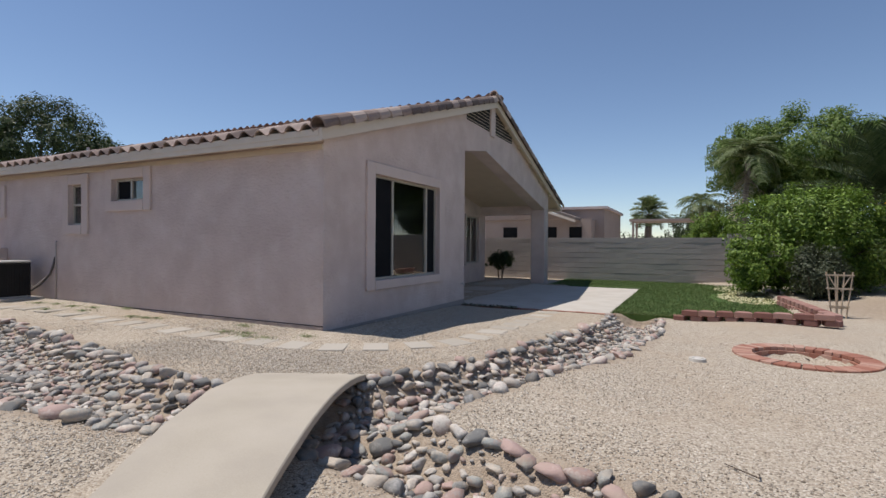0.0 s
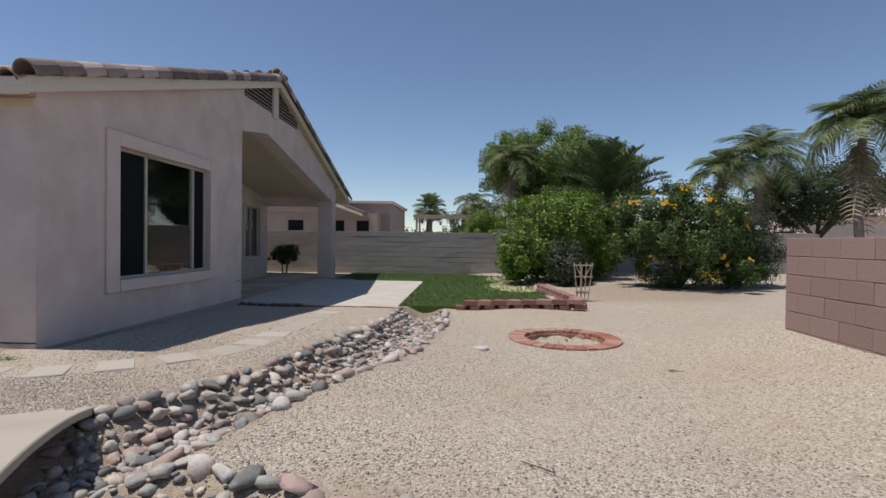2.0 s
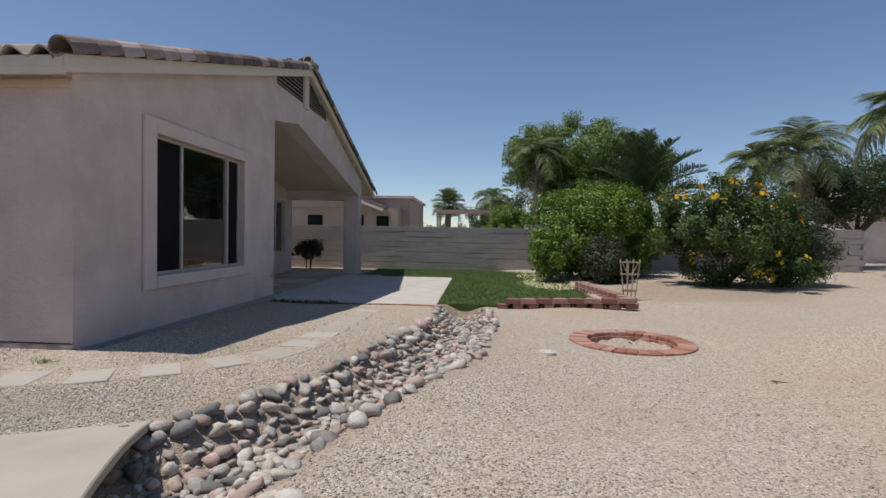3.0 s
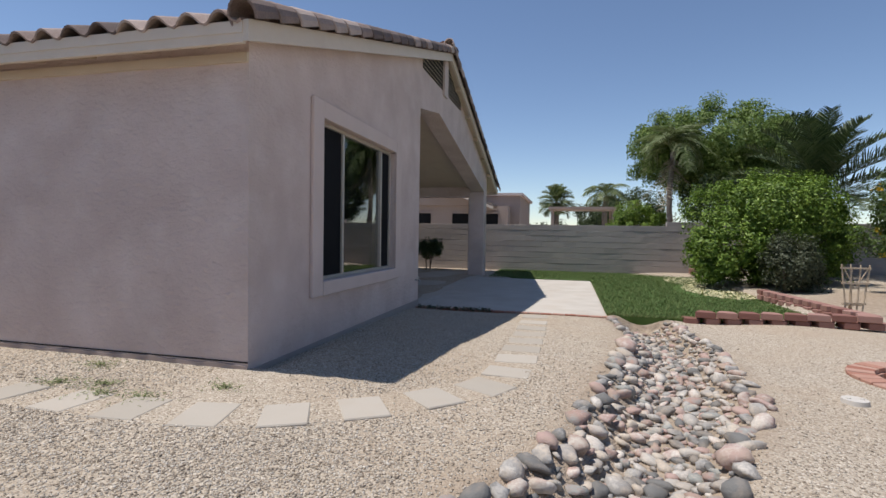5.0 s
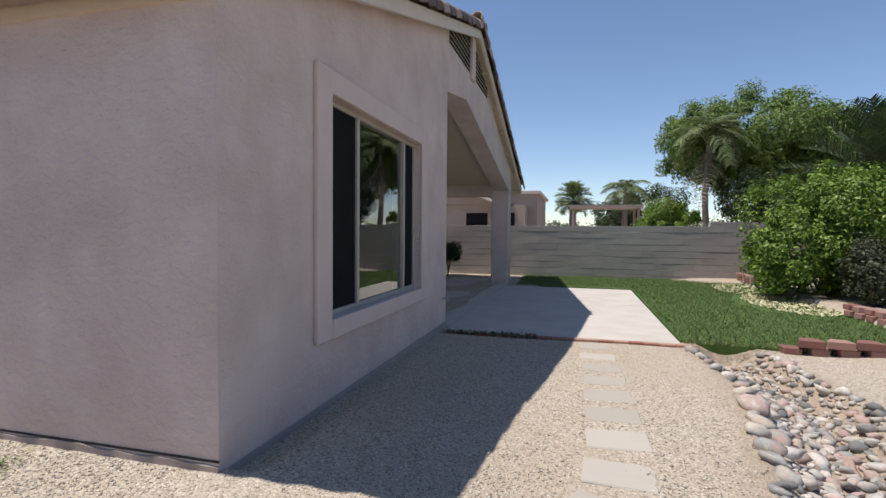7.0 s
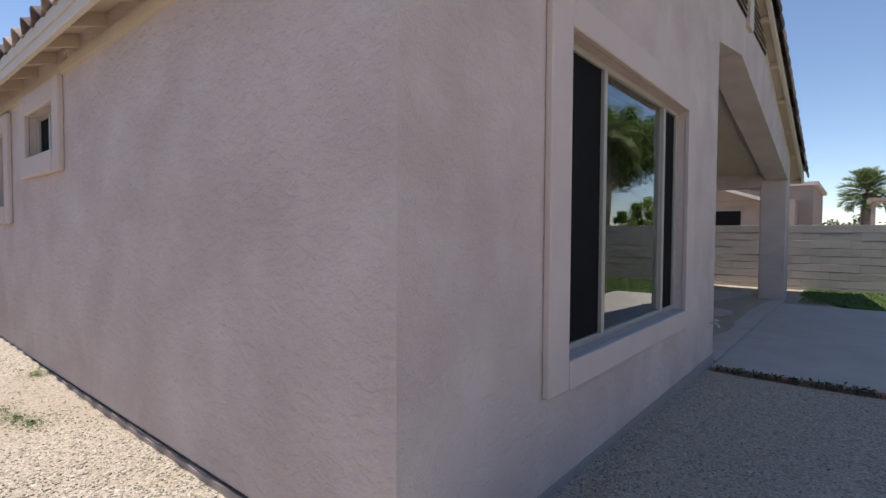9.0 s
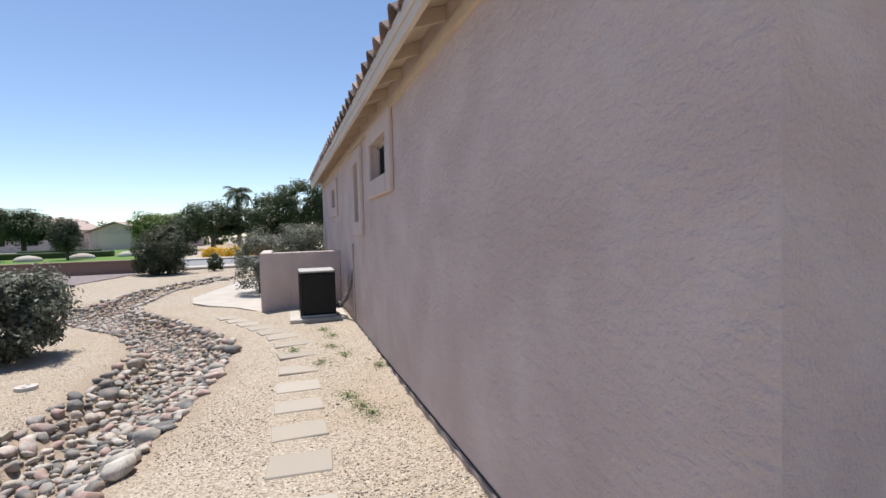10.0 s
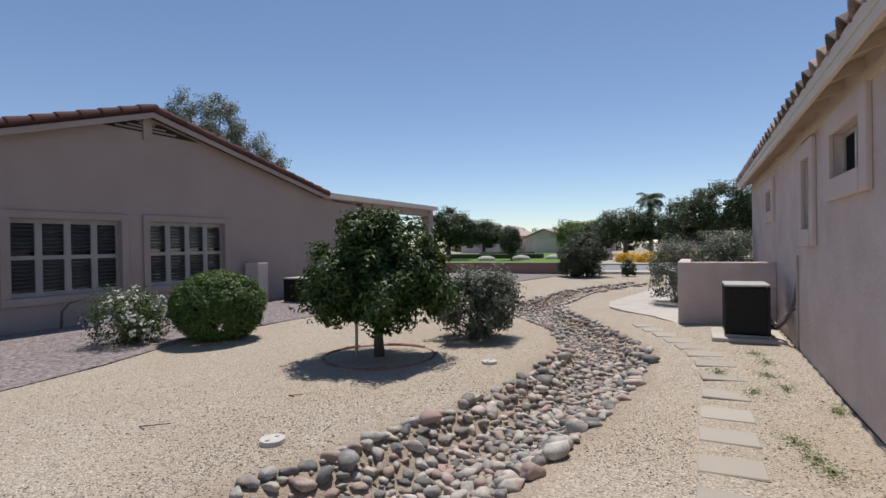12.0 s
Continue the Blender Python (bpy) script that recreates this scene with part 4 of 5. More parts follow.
def frond_mesh(name, L, rise, droop, leaf, mat, seed, pairs=34, width=0.035, vee=0.5, hang=0.55):
    rs = np.random.RandomState(seed)
    V, F = [], []
    def at(s):
        return np.array((L * (s - 0.12 * s * s), 0.0, rise * s - droop * s * s))
    k = 14
    for i in range(k):
        p, q = at(i / k), at((i + 1) / k)
        r0, r1 = 0.03 * (1 - i / k) + 0.006, 0.03 * (1 - (i + 1) / k) + 0.006
        b = len(V)
        V += [p + (0, r0, 0), p - (0, r0, 0), q - (0, r1, 0), q + (0, r1, 0)]
        F.append((b, b + 1, b + 2, b + 3))
    for i in range(pairs):
        s = 0.16 + 0.84 * i / pairs
        p = at(s)
        tan = at(min(1, s + 0.02)) - at(s - 0.02)
        tan /= np.linalg.norm(tan)
        ln = leaf * (0.45 + 1.1 * math.sin(math.pi * min(1, s * 0.9 + 0.08))) * 0.75
        for side in (-1, 1):
            d = np.array((0, side, 0)) * 0.8 + tan * rs.uniform(0.45, 0.75) + np.array((0, 0, vee * rs.uniform(0.2, 1.0)))
            d /= np.linalg.norm(d)
            m = p + d * ln * 0.5
            e = m + (d + np.array((0, 0, -hang * rs.uniform(0.7, 1.6)))) * ln * 0.5
            w = tan * width
            b = len(V)
            V += [p - w * 0.5, p + w * 0.5, m + w * 0.6, m - w * 0.6, e + w * 0.1, e - w * 0.1]
            F += [(b, b + 1, b + 2, b + 3), (b + 3, b + 2, b + 4, b + 5)]
    return raw_mesh(name, np.array(V), F, mat)


def palm(loc, h, L, rise, droop, leaf, mat, label, seed, n=18, trunk=0.16, dry=4, stiff=False, z0=None, tilt=(-35, 50)):
    z0 = gh(*loc) if z0 is None else z0
    T = thing("palm_tree", (loc[0], loc[1], z0), label, "palm")
    rng = random.Random(seed)
    bm = tube(bmesh.new(), [(loc[0] + 0.05 * math.sin(k), loc[1], z0 - 0.1 + (h + 0.1) * k / 8) for k in range(9)], [trunk * (1.2 - 0.25 * k / 8 + 0.06 * (k % 2)) for k in range(9)], 10)
    part("trunk", bm, PALM_BARK, T)
    shapes = [frond_mesh("frond", L * rng.uniform(0.9, 1.1), rise * rng.uniform(0.8, 1.2), droop * rng.uniform(0.85, 1.15), leaf, mat, seed + i, 46 if stiff else 42, 0.035 if stiff else 0.036, 0.7 if stiff else 0.25, 0.25 if stiff else 0.9) for i in range(4)]
    dead = frond_mesh("dry_frond", L * 0.7, 0.1, droop * 1.3, leaf * 0.8, FROND_DRY, seed + 9, 24)
    for k in range(n):
        f = k / n
        piece("frond", shapes[k % 4], pose(loc[0], loc[1], z0 + h, 0, 0, k * 137.5 + rng.uniform(-12, 12)) @ pose(0, 0, 0, 0, -(tilt[0] + (tilt[1] - tilt[0]) * f), 0), T)
    for k in range(dry):
        piece("dry_frond", dead, pose(loc[0], loc[1], z0 + h - 0.1, 0, 0, rng.uniform(0, 360)) @ pose(0, 0, 0, 0, rng.uniform(35, 60), 0), T)
    return T


# back yard
shrub("shrub", (2.9, 16.9), [(0, 0, 1.45, 1.75, 1.55, 1.4), (-0.9, -0.5, 1.0, 1.0, 1.0, 0.95), (1.0, -0.2, 1.1, 1.05, 1.0, 1.1), (0.2, -0.6, 2.0, 1.1, 1.0, 0.85)], 26000, 0.085, LEAF_BRIGHT, "large bright green leafy shrub beside the lawn", "shrub", 41, 0.17, 170)
shrub("shrub", (2.95, 15.15), [(0, 0, 0.65, 0.55, 0.5, 0.6), (0.35, 0.1, 0.5, 0.4, 0.4, 0.45)], 6000, 0.06, LEAF_DULL, "small dull green shrub in front of the large one", "shrub", 42, 0.1, 60)
shrub("flowering_shrub", (5.55, 13.9), [(0, 0, 1.25, 1.7, 1.4, 1.2), (-0.7, 0, 1.6, 0.9, 0.9, 1.0), (0.6, 0.1, 1.7, 1.0, 1.0, 1.0), (0.9, -0.7, 0.5, 0.8, 0.6, 0.5), (1.2, 0.4, 1.3, 0.9, 0.9, 1.0)], 24000, 0.075, LEAF_SHRUB, "tall green shrub with yellow trumpet flowers", "shrub", 43, 0.16, 150, 9, (YELLOW, 750, 0.085, "yellow flowers"))
shrub("oleander_shrub", (7.5, 15.0), [(0, 0, 1.2, 1.1, 1.0, 1.1), (0.3, -0.3, 0.9, 0.8, 0.8, 0.9)], 10000, 0.08, LEAF_DULL, "grey-green oleander with white blossoms", "shrub", 44, 0.14, 80, 7, (WHITE_PETAL, 260, 0.06, "white blossoms"), aspect=0.3)
shrub("shrub", (4.3, 18.6), [(0, 0, 1.3, 1.2, 1.0, 1.3)], 8000, 0.09, LEAF_DARK, "dark green shrub below the date palm", "shrub", 45, 0.2, 70)
shrub("topiary_bush", (-6.85, 20.2), [(0, 0, 0.74, 0.58, 0.5, 0.4), (0.12, -0.1, 0.9, 0.35, 0.35, 0.25)], 5500, 0.05, LEAF_DARK, "dark rounded bush on a short stem by the patio", "bush", 46, 0.07, 60, 3)
palm((2.4, 26.0), 4.9, 1.6, 1.7, 2.4, 0.6, FROND, "queen palm with drooping feathery fronds behind the wall", 51, 14, 0.11, tilt=(-10, 78))
palm((5.6, 20.3), 2.5, 2.7, 1.5, 0.9, 0.55, FROND_DARK, "dark date palm with stiff arching fronds", 52, 40, 0.28, 7, True, tilt=(-25, 70))
palm((13.3, 24.0), 4.7, 2.2, 1.6, 2.5, 0.75, FROND, "queen palm with drooping fronds", 53, 22, 0.17, tilt=(-20, 72))
palm((11.8, 24.5), 4.2, 1.6, 1.3, 1.8, 0.6, FROND, "small queen palm beside a taller one", 54, 17, 0.13, tilt=(-20, 72))
palm((13.1, 18.0), 4.7, 1.9, 1.8, 2.4, 0.7, FROND, "tall queen palm with a shaggy trunk", 55, 24, 0.12, 7, tilt=(-25, 78))
tree("mesquite_tree", (5.0, 28.6), 6.5, [(0, 0, 5.6, 3.6, 3.0, 1.7), (-2.2, 0, 5.0, 2.0, 2.0, 1.6), (2.4, -0.5, 4.8, 2.2, 2.0, 1.6), (0.6, 0.5, 4.2, 3.0, 2.5, 1.4)], 46000, 0.15, LEAF_MESQUITE, "broad feathery mesquite tree behind the wall", 61, 0.22, 0.27, 260)
tree("dark_tree", (17.2, 26.0), 5.0, [(0, 0, 3.6, 2.8, 2.5, 1.5), (-1.6, -0.4, 3.2, 1.6, 1.6, 1.3), (1.8, 0, 3.9, 1.8, 1.8, 1.2)], 14000, 0.14, LEAF_DARK, "dark spreading tree beside the neighbouring house", 62, 0.2, 0.3, 120, fork=0.3)
shrub("round_shrub", (1.2, 27.5), [(0, 0, 1.7, 1.3, 1.2, 1.2)], 7000, 0.1, LEAF_BRIGHT, "rounded bright shrub behind the wall", "shrub", 47, 0.16, 60)
tree("shade_tree", (4.2, 25.5), 3.4, [(0, 0, 2.6, 1.5, 1.3, 0.9)], 7000, 0.12, LEAF_DARK, "small dark tree behind the wall", 63, 0.1, 0.22, 60)
palm((-2.9, 45), 3.9, 1.6, 0.9, 0.8, 0.7, FROND, "grey-green fan palm in the distance", 56, 26, 0.25, 0, True, 0.0, (-60, 80))
palm((0.9, 44), 4.4, 2.0, 1.0, 1.6, 0.7, FROND, "distant queen palm above the back wall", 57, 16, 0.2, 0, False, 0.0)
tree("distant_tree", (3.5, 47), 5.0, [(0, 0, 3.2, 2.6, 2.0, 1.8), (-3, 1, 2.6, 2.0, 2.0, 1.4)], 7000, 0.22, LEAF_DARK, "dark tree beyond the back wall", 64, 0.2, 0.35, 70)
# side yard and street side
tree("citrus_tree", (-9.42, 1.12), 2.0, [(0.0, 0, 1.18, 0.82, 0.82, 0.72), (0.05, 0.05, 1.6, 0.5, 0.5, 0.42), (-0.25, -0.42, 1.2, 0.52, 0.52, 0.6), (-0.25, 0.5, 0.98, 0.52, 0.52, 0.48), (0.4, -0.3, 0.95, 0.52, 0.52, 0.48), (0.42, 0.35, 0.9, 0.45, 0.45, 0.4)], 15000, 0.08, LEAF_CITRUS, "small round citrus tree in a ring of edging", 65, 0.065, 0.11, 170, fork=0.24, shell=0.3)
shrub("shrub", (-11.1, 1.8), [(0, 0, 0.55, 0.65, 0.6, 0.55), (-0.2, 0.2, 0.7, 0.45, 0.45, 0.4)], 6500, 0.06, LEAF_GREY, "grey-green shrub behind the citrus tree", "shrub", 48, 0.1, 70)
shrub("clipped_bush", (-9.4, -2.0), [(0, 0, 0.56, 0.7, 0.7, 0.54)], 22000, 0.045, LEAF_HEDGE, "clipped rounded green bush on gravel", "bush", 49, 0.04, 900, 4, shell=0.9, rough=0.06)
shrub("white_flower_bush", (-8.6, -3.1), [(0, 0, 0.42, 0.58, 0.55, 0.4)], 1900, 0.055, LEAF_SHRUB, "loose bush with white flower clusters", "bush", 50, 0.12, 45, 8, (WHITE_PETAL, 560, 0.05, "white flower clusters"))
shrub("sage_bush", (-16.9, 4.6), [(0, 0, 0.8, 0.8, 0.75, 0.75), (-0.4, 0.7, 0.9, 0.8, 0.8, 0.8)], 9000, 0.055, LEAF_GREY, "silvery grey sage bush by the low wall", "bush", 71, 0.11, 110, 8)
shrub("sage_bush", (-18.2, 6.0), [(0, 0, 0.9, 0.9, 0.9, 0.85)], 7000, 0.06, LEAF_GREY, "silvery grey sage bush by the house corner", "bush", 72, 0.11, 90, 8)
shrub("street_bush", (-26.2, 0.6), [(0, 0, 1.0, 1.05, 1.0, 0.95), (0, -0.4, 0.7, 0.9, 0.9, 0.7)], 9000, 0.09, LEAF_DULL, "dull green rounded bush by the street", "bush", 73, 0.14, 110)
shrub("street_bush", (-27.0, 2.3), [(0, 0, 0.35, 0.3, 0.3, 0.32)], 1200, 0.07, LEAF_DARK, "small dark plant at the kerb", "bush", 74, 0.08, 20)
shrub("yellow_groundcover", (-43, 4.0), [(0, 0, 0.35, 2.0, 2.6, 0.35), (1.0, -2.6, 0.3, 1.5, 1.6, 0.3)], 6000, 0.14, YELLOW, "bed of bright yellow flowers across the street", "flower bed", 75, 0.2, 90, 0)
tree("street_tree", (-40, 6.4), 5.0, [(0, 0, 3.4, 2.6, 2.6, 1.7), (-1, 2.2, 3.2, 2.0, 2.0, 1.6), (0.5, -1.8, 2.8, 1.6, 1.6, 1.3)], 14000, 0.17, LEAF_DARK, "dense dark tree across the street", 76, 0.2, 0.3, 120)
tree("street_tree", (-48.5, -17), 5.2, [(0, 0, 3.3, 2.3, 2.3, 1.8), (1, 1.5, 3.0, 1.5, 1.5, 1.5)], 8000, 0.2, LEAF_DARK, "dark tree at the edge of the park", 77, 0.2, 0.32, 80)
tree("park_tree", (-46.5, -9.8), 3.1, [(0, 0, 1.8, 0.95, 0.95, 1.2)], 4500, 0.14, LEAF_DULL, "slender young park tree", 78, 0.08, 0.22, 50, fork=0.3)
tree("distant_tree", (-74, -9.5), 4.6, [(0, 0, 2.8, 3.2, 3.2, 1.6)], 6000, 0.28, LEAF_MESQUITE, "rounded pale green tree across the park", 79, 0.2, 0.4, 60)
tree("distant_tree", (-66, -2.5), 5.4, [(0, 0, 3.4, 3.2, 3.0, 1.8), (0, 3.5, 3.0, 2.2, 2.2, 1.5)], 8000, 0.26, LEAF_DARK, "dark tree across the street", 80, 0.25, 0.4, 80)
tree("distant_tree", (-70, -22), 4.8, [(0, 0, 3.0, 2.6, 3.4, 1.7)], 6000, 0.26, LEAF_DARK, "dark tree across the park", 83, 0.22, 0.4, 60)
tree("distant_tree", (-72, -6.2), 4.0, [(0, 0, 2.5, 2.2, 2.4, 1.4)], 5000, 0.26, LEAF_DULL, "dull green tree across the park", 84, 0.2, 0.4, 60)
palm((-67, 0.2), 6.2, 1.8, 1.2, 1.4, 0.7, FROND_DARK, "tall palm standing above the street trees", 58, 18, 0.22, 0, False, 0.0)
tree("neighbour_tree", (-25.6, -22.7), 11.5, [(0, 0, 9.3, 2.5, 2.5, 1.9), (-2.4, 1.6, 7.4, 1.9, 1.9, 1.4), (1.6, -1, 8.3, 1.8, 1.8, 1.4)], 11000, 0.17, LEAF_GREY, "tall airy grey-green tree behind the neighbouring house", 81, 0.22, 0.3, 110)
tree("neighbour_tree", (-31.5, 15.5), 9.2, [(0, 0, 6.9, 3.2, 3.2, 2.2), (2, 1.5, 5.6, 1.8, 1.8, 1.4)], 12000, 0.18, LEAF_DARK, "dark green tree beyond the house", 82, 0.28, 0.32, 110)


def treeline():
    rs = np.random.RandomState(91)
    blobs = []
    for k in range(70):
        y = -75 + 110 * k / 70 + rs.uniform(-1, 1)
        h = rs.uniform(1.9, 3.2)
        blobs.append((-98 - rs.uniform(0, 14), y, h * 0.8, rs.uniform(2, 4), rs.uniform(2, 4), h))
    for k in range(40):
        blobs.append((-40 + 100 * k / 40, 90 + rs.uniform(-8, 8), 1.6, 3, 3, rs.uniform(1.2, 2.2)))
    P, N = cloud(blobs, 42000, 0.5, 92, 900)
    me = leaf_mesh("distant_trees", P, N, 0.45, LEAF_DARK, 93, 0.6)
    tagged(new("distant_trees", me), "low belt of dark trees in the distance", "trees", kind="stuff")


treeline()


# ---- yard things ----
def red_block_mesh():
    bm = prism(bmesh.new(), [(-0.145, -0.1), (0.145, -0.1), (0.09, 0.1), (-0.09, 0.1)], -0.048, 0.048, "z")
    bmesh.ops.bevel(bm, geom=list(bm.edges), offset=0.008, segments=1, affect="EDGES")
    return mesh_of(bm, "block", RED_BLOCK)


def edging_walls():
    me = red_block_mesh()
    rng = random.Random(95)
    A = thing("retaining_edge", (1.2, 10.85, -0.08), "two-course edge of red scalloped concrete blocks", "garden edging")
    for k in range(9):
        f = k / 8
        x, y, z = 0.09 + 2.28 * f, 11.06 - 0.4 * f, -0.17 + 0.12 * f
        piece("block", me, pose(x, y + rng.uniform(-0.01, 0.01), z + 0.05, 0, 0, 170 + rng.uniform(-2, 2)), A)
        if k > 0:
            piece("block", me, pose(x - 0.1, y + rng.uniform(-0.01, 0.01), z + 0.149, 0, 0, -10 + rng.uniform(-2, 2)), A)
    B = thing("retaining_edge", (2.3, 12.6, 0), "long low edge of red concrete blocks beside the lawn", "garden edging")
    for row in range(2):
        for k in range(12):
            y = 10.95 + 0.295 * k + 0.1 * row
            x = 2.42 - 0.08 * (y - 11) + rng.uniform(-0.01, 0.01)
            piece("block", me, pose(x + 0.03 * row, y, -0.03 + 0.1 * row, 0, 0, 95 + rng.uniform(-3, 3)), B)
    C = thing("retaining_edge", (2.2, 20.2, 0), "short edge of red concrete blocks by the back wall", "garden edging")
    for row in range(2):
        for k in range(5):
            piece("block", me, pose(2.2 + rng.uniform(-0.01, 0.01), 19.5 + 0.295 * k, 0.03 + 0.1 * row, 0, 0, 90 + rng.uniform(-3, 3)), C)


def fire_pit():
    F = thing("fire_pit", (PIT[0], PIT[1], -0.08), "sunken round fire pit ringed with red bricks", "fire pit")
    rng = random.Random(96)
    bm = prism(bmesh.new(), [(0.53, -0.045), (0.75, -0.064), (0.75, 0.064), (0.53, 0.045)], -0.05, 0.0, "z")
    bmesh.ops.bevel(bm, geom=list(bm.edges), offset=0.006, segments=1, affect="EDGES")
    me = mesh_of(bm, "brick", BRICK)
    bm = boxed(0.51, 0.535, -0.06, 0.06, -0.16, -0.048, bevel=0.004)
    wall = mesh_of(bm, "wall_brick", BRICK)
    n = 34
    for k in range(n):
        piece("brick", me, pose(PIT[0], PIT[1], -0.05 + rng.uniform(-0.004, 0.004), 0, 0, 360 * k / n + rng.uniform(-0.7, 0.7)), F)
    for k in range(27):
        piece("wall_brick", wall, pose(PIT[0], PIT[1], -0.052, 0, 0, 360 * k / 27), F)
    ash = random.Random(97)
    for k in range(7):
        a, r = ash.uniform(0, 6.28), ash.uniform(0.05, 0.4)
        p = Vector((PIT[0] + r * math.cos(a), PIT[1] + r * math.sin(a), -0.16))
        part("charred_twig", tube(bmesh.new(), (p, p + Vector((ash.uniform(-0.1, 0.1), ash.uniform(-0.1, 0.1), 0.01))), 0.008, 5), BARK, F)


def trellis():
    T = thing("trellis", (2.74, 12.0, gh(2.74, 12.0)), "small weathered wooden fan trellis stuck in the ground", "trellis")
    z = gh(2.74, 12.0)
    for i, (b, t) in enumerate(((-0.1, -0.2), (-0.03, -0.07), (0.03, 0.07), (0.1, 0.2))):
        part("slat", tube(bmesh.new(), ((2.74 + b, 12.0, z - 0.08), (2.74 + t, 12.0, z + 0.86)), 0.014, 5), WOOD, T)
    for h, w in ((0.22, 0.16), (0.55, 0.2), (0.8, 0.22)):
        part("crossbar", boxed(2.74 - w, 2.74 + w, 11.98, 11.995, z + h - 0.015, z + h + 0.015), WOOD, T)
    for s in (-1, 1):
        part("brace", tube(bmesh.new(), ((2.74 + 0.02 * s, 12.0, z + 0.5), (2.74 + 0.17 * s, 11.99, z + 0.8)), 0.011, 5), WOOD, T)
    part("back_slat", tube(bmesh.new(), ((2.74, 12.15, z - 0.05), (2.74, 12.12, z + 0.8)), 0.014, 5), WOOD, T)
    part("foot_bar", boxed(2.62, 2.86, 12.0, 12.15, z + 0.18, z + 0.2), WOOD, T)


def irrigation_cap(x, y, r):
    bm = bmesh.new()
    z = gh(x, y)
    bmesh.ops.create_cone(bm, cap_ends=True, segments=28, radius1=r, radius2=r * 0.93, depth=0.045, matrix=Matrix.Translation((x, y, z + 0.012)))
    bmesh.ops.create_cone(bm, cap_ends=True, segments=10, radius1=0.02, radius2=0.015, depth=0.01, matrix=Matrix.Translation((x + r * 0.5, y, z + 0.038)))
    bmesh.ops.create_cone(bm, cap_ends=True, segments=10, radius1=0.02, radius2=0.015, depth=0.01, matrix=Matrix.Translation((x - r * 0.5, y, z + 0.038)))
    solid("valve_cover", bm, CAP, "round pale valve cover lying in the gravel", "valve cover", group="valve covers")


def air_conditioner(name, x0, x1, y0, y1, z0, h, label):
    A = thing(name, ((x0 + x1) / 2, (y0 + y1) / 2, z0), label, "air conditioner")
    part("body", boxed(x0 + 0.02, x1 - 0.02, y0 + 0.02, y1 - 0.02, z0 + 0.03, z0 + h - 0.04, bevel=0.03), BLACK_METAL, A)
    part("top_panel", boxed(x0, x1, y0, y1, z0 + h - 0.04, z0 + h, bevel=0.012), GREY_METAL, A, "pale metal top panel")
    part("base_pan", boxed(x0, x1, y0, y1, z0, z0 + 0.03, bevel=0.006), GREY_METAL, A)
    n = 18
    for k in range(n):
        y = y0 + 0.05 + (y1 - y0 - 0.1) * k / (n - 1)
        part("grille_bar", boxed(x1 - 0.02, x1 - 0.008, y - 0.006, y + 0.006, z0 + 0.05, z0 + h - 0.06), BLACK_METAL, A)
        x = x0 + 0.05 + (x1 - x0 - 0.1) * k / (n - 1)
        part("grille_bar", boxed(x - 0.006, x + 0.006, y0 + 0.008, y0 + 0.02, z0 + 0.05, z0 + h - 0.06), BLACK_METAL, A)
    for s in ((x0, y0), (x0, y1), (x1, y0), (x1, y1)):
        part("corner_post", boxed(s[0] - 0.018 + (0.02 if s[0] == x0 else -0.02), s[0] + 0.018 + (0.02 if s[0] == x0 else -0.02), s[1] - 0.018 + (0.02 if s[1] == y0 else -0.02), s[1] + 0.018 + (0.02 if s[1] == y0 else -0.02), z0 + 0.03, z0 + h - 0.04), BLACK_METAL, A)


edging_walls()
fire_pit()
trellis()
for cap in ((-6.53, 2.1, 0.1), (-9.57, 2.66, 0.1), (0.35, 6.9, 0.095)):
    irrigation_cap(*cap)
solid("equipment_pad", boxed(-12.72, -11.74, 5.16, 6.05, 0.0, 0.125, bevel=0.008), CONCRETE, "concrete pad under the air conditioner", "pad")
air_conditioner("air_conditioner", -12.5, -11.88, 5.32, 5.88, 0.126, 0.745, "black air conditioner unit on a concrete pad")
for nm, pts, r, mat, lab in (
        ("refrigerant_pipe", ((-12.1, 5.87, 0.3), (-12.0, 5.95, 0.25), (-11.82, 6.03, 0.38), (-11.6, 6.09, 0.6), (-11.5, 6.105, 0.8), (-11.48, 6.125, 0.95)), 0.02, PIPE, "insulated pipe running from the air conditioner up the wall"),
        ("power_cable", ((-12.1, 5.87, 0.4), (-11.92, 5.95, 0.32), (-11.75, 6.03, 0.48), (-11.62, 6.12, 0.58)), 0.012, WIRE, "grey cable running from the air conditioner to the wall"),
        ("wall_conduit", ((-11.43, 6.112, 0.04), (-11.43, 6.112, 1.25), (-11.43, 6.126, 1.28)), 0.013, WIRE, "thin conduit running up the stucco wall")):
    solid(nm, tube(bmesh.new(), pts, r, 8), mat, lab, "pipe", smooth=True)
bm = boxed(-13.6, -13.4, 4.68, CY - 0.001, -0.05, 1.12, bevel=0.012)
box(bm, -15.3, -13.61, 4.68, 4.88, -0.05, 1.12, bevel=0.012)
solid("equipment_wall", bm, STUCCO, "low stucco screen wall beside the air conditioner", "low wall", "structure")
bm = prism(bmesh.new(), [(-13.62, 4.66), (-14.4, 4.2), (-15.0, 3.6), (-15.6, 3.2), (-16.6, 3.05), (-18.0, 3.3), (-21.0, 3.85), (-24.5, 4.6), (-24.5, 5.8), (-18.2, 5.2), (-15.6, 4.66)], -0.06, 0.03, "z")
solid("front_walk", bm, CONCRETE, "pale curved concrete walk towards the street", "path", "structure")


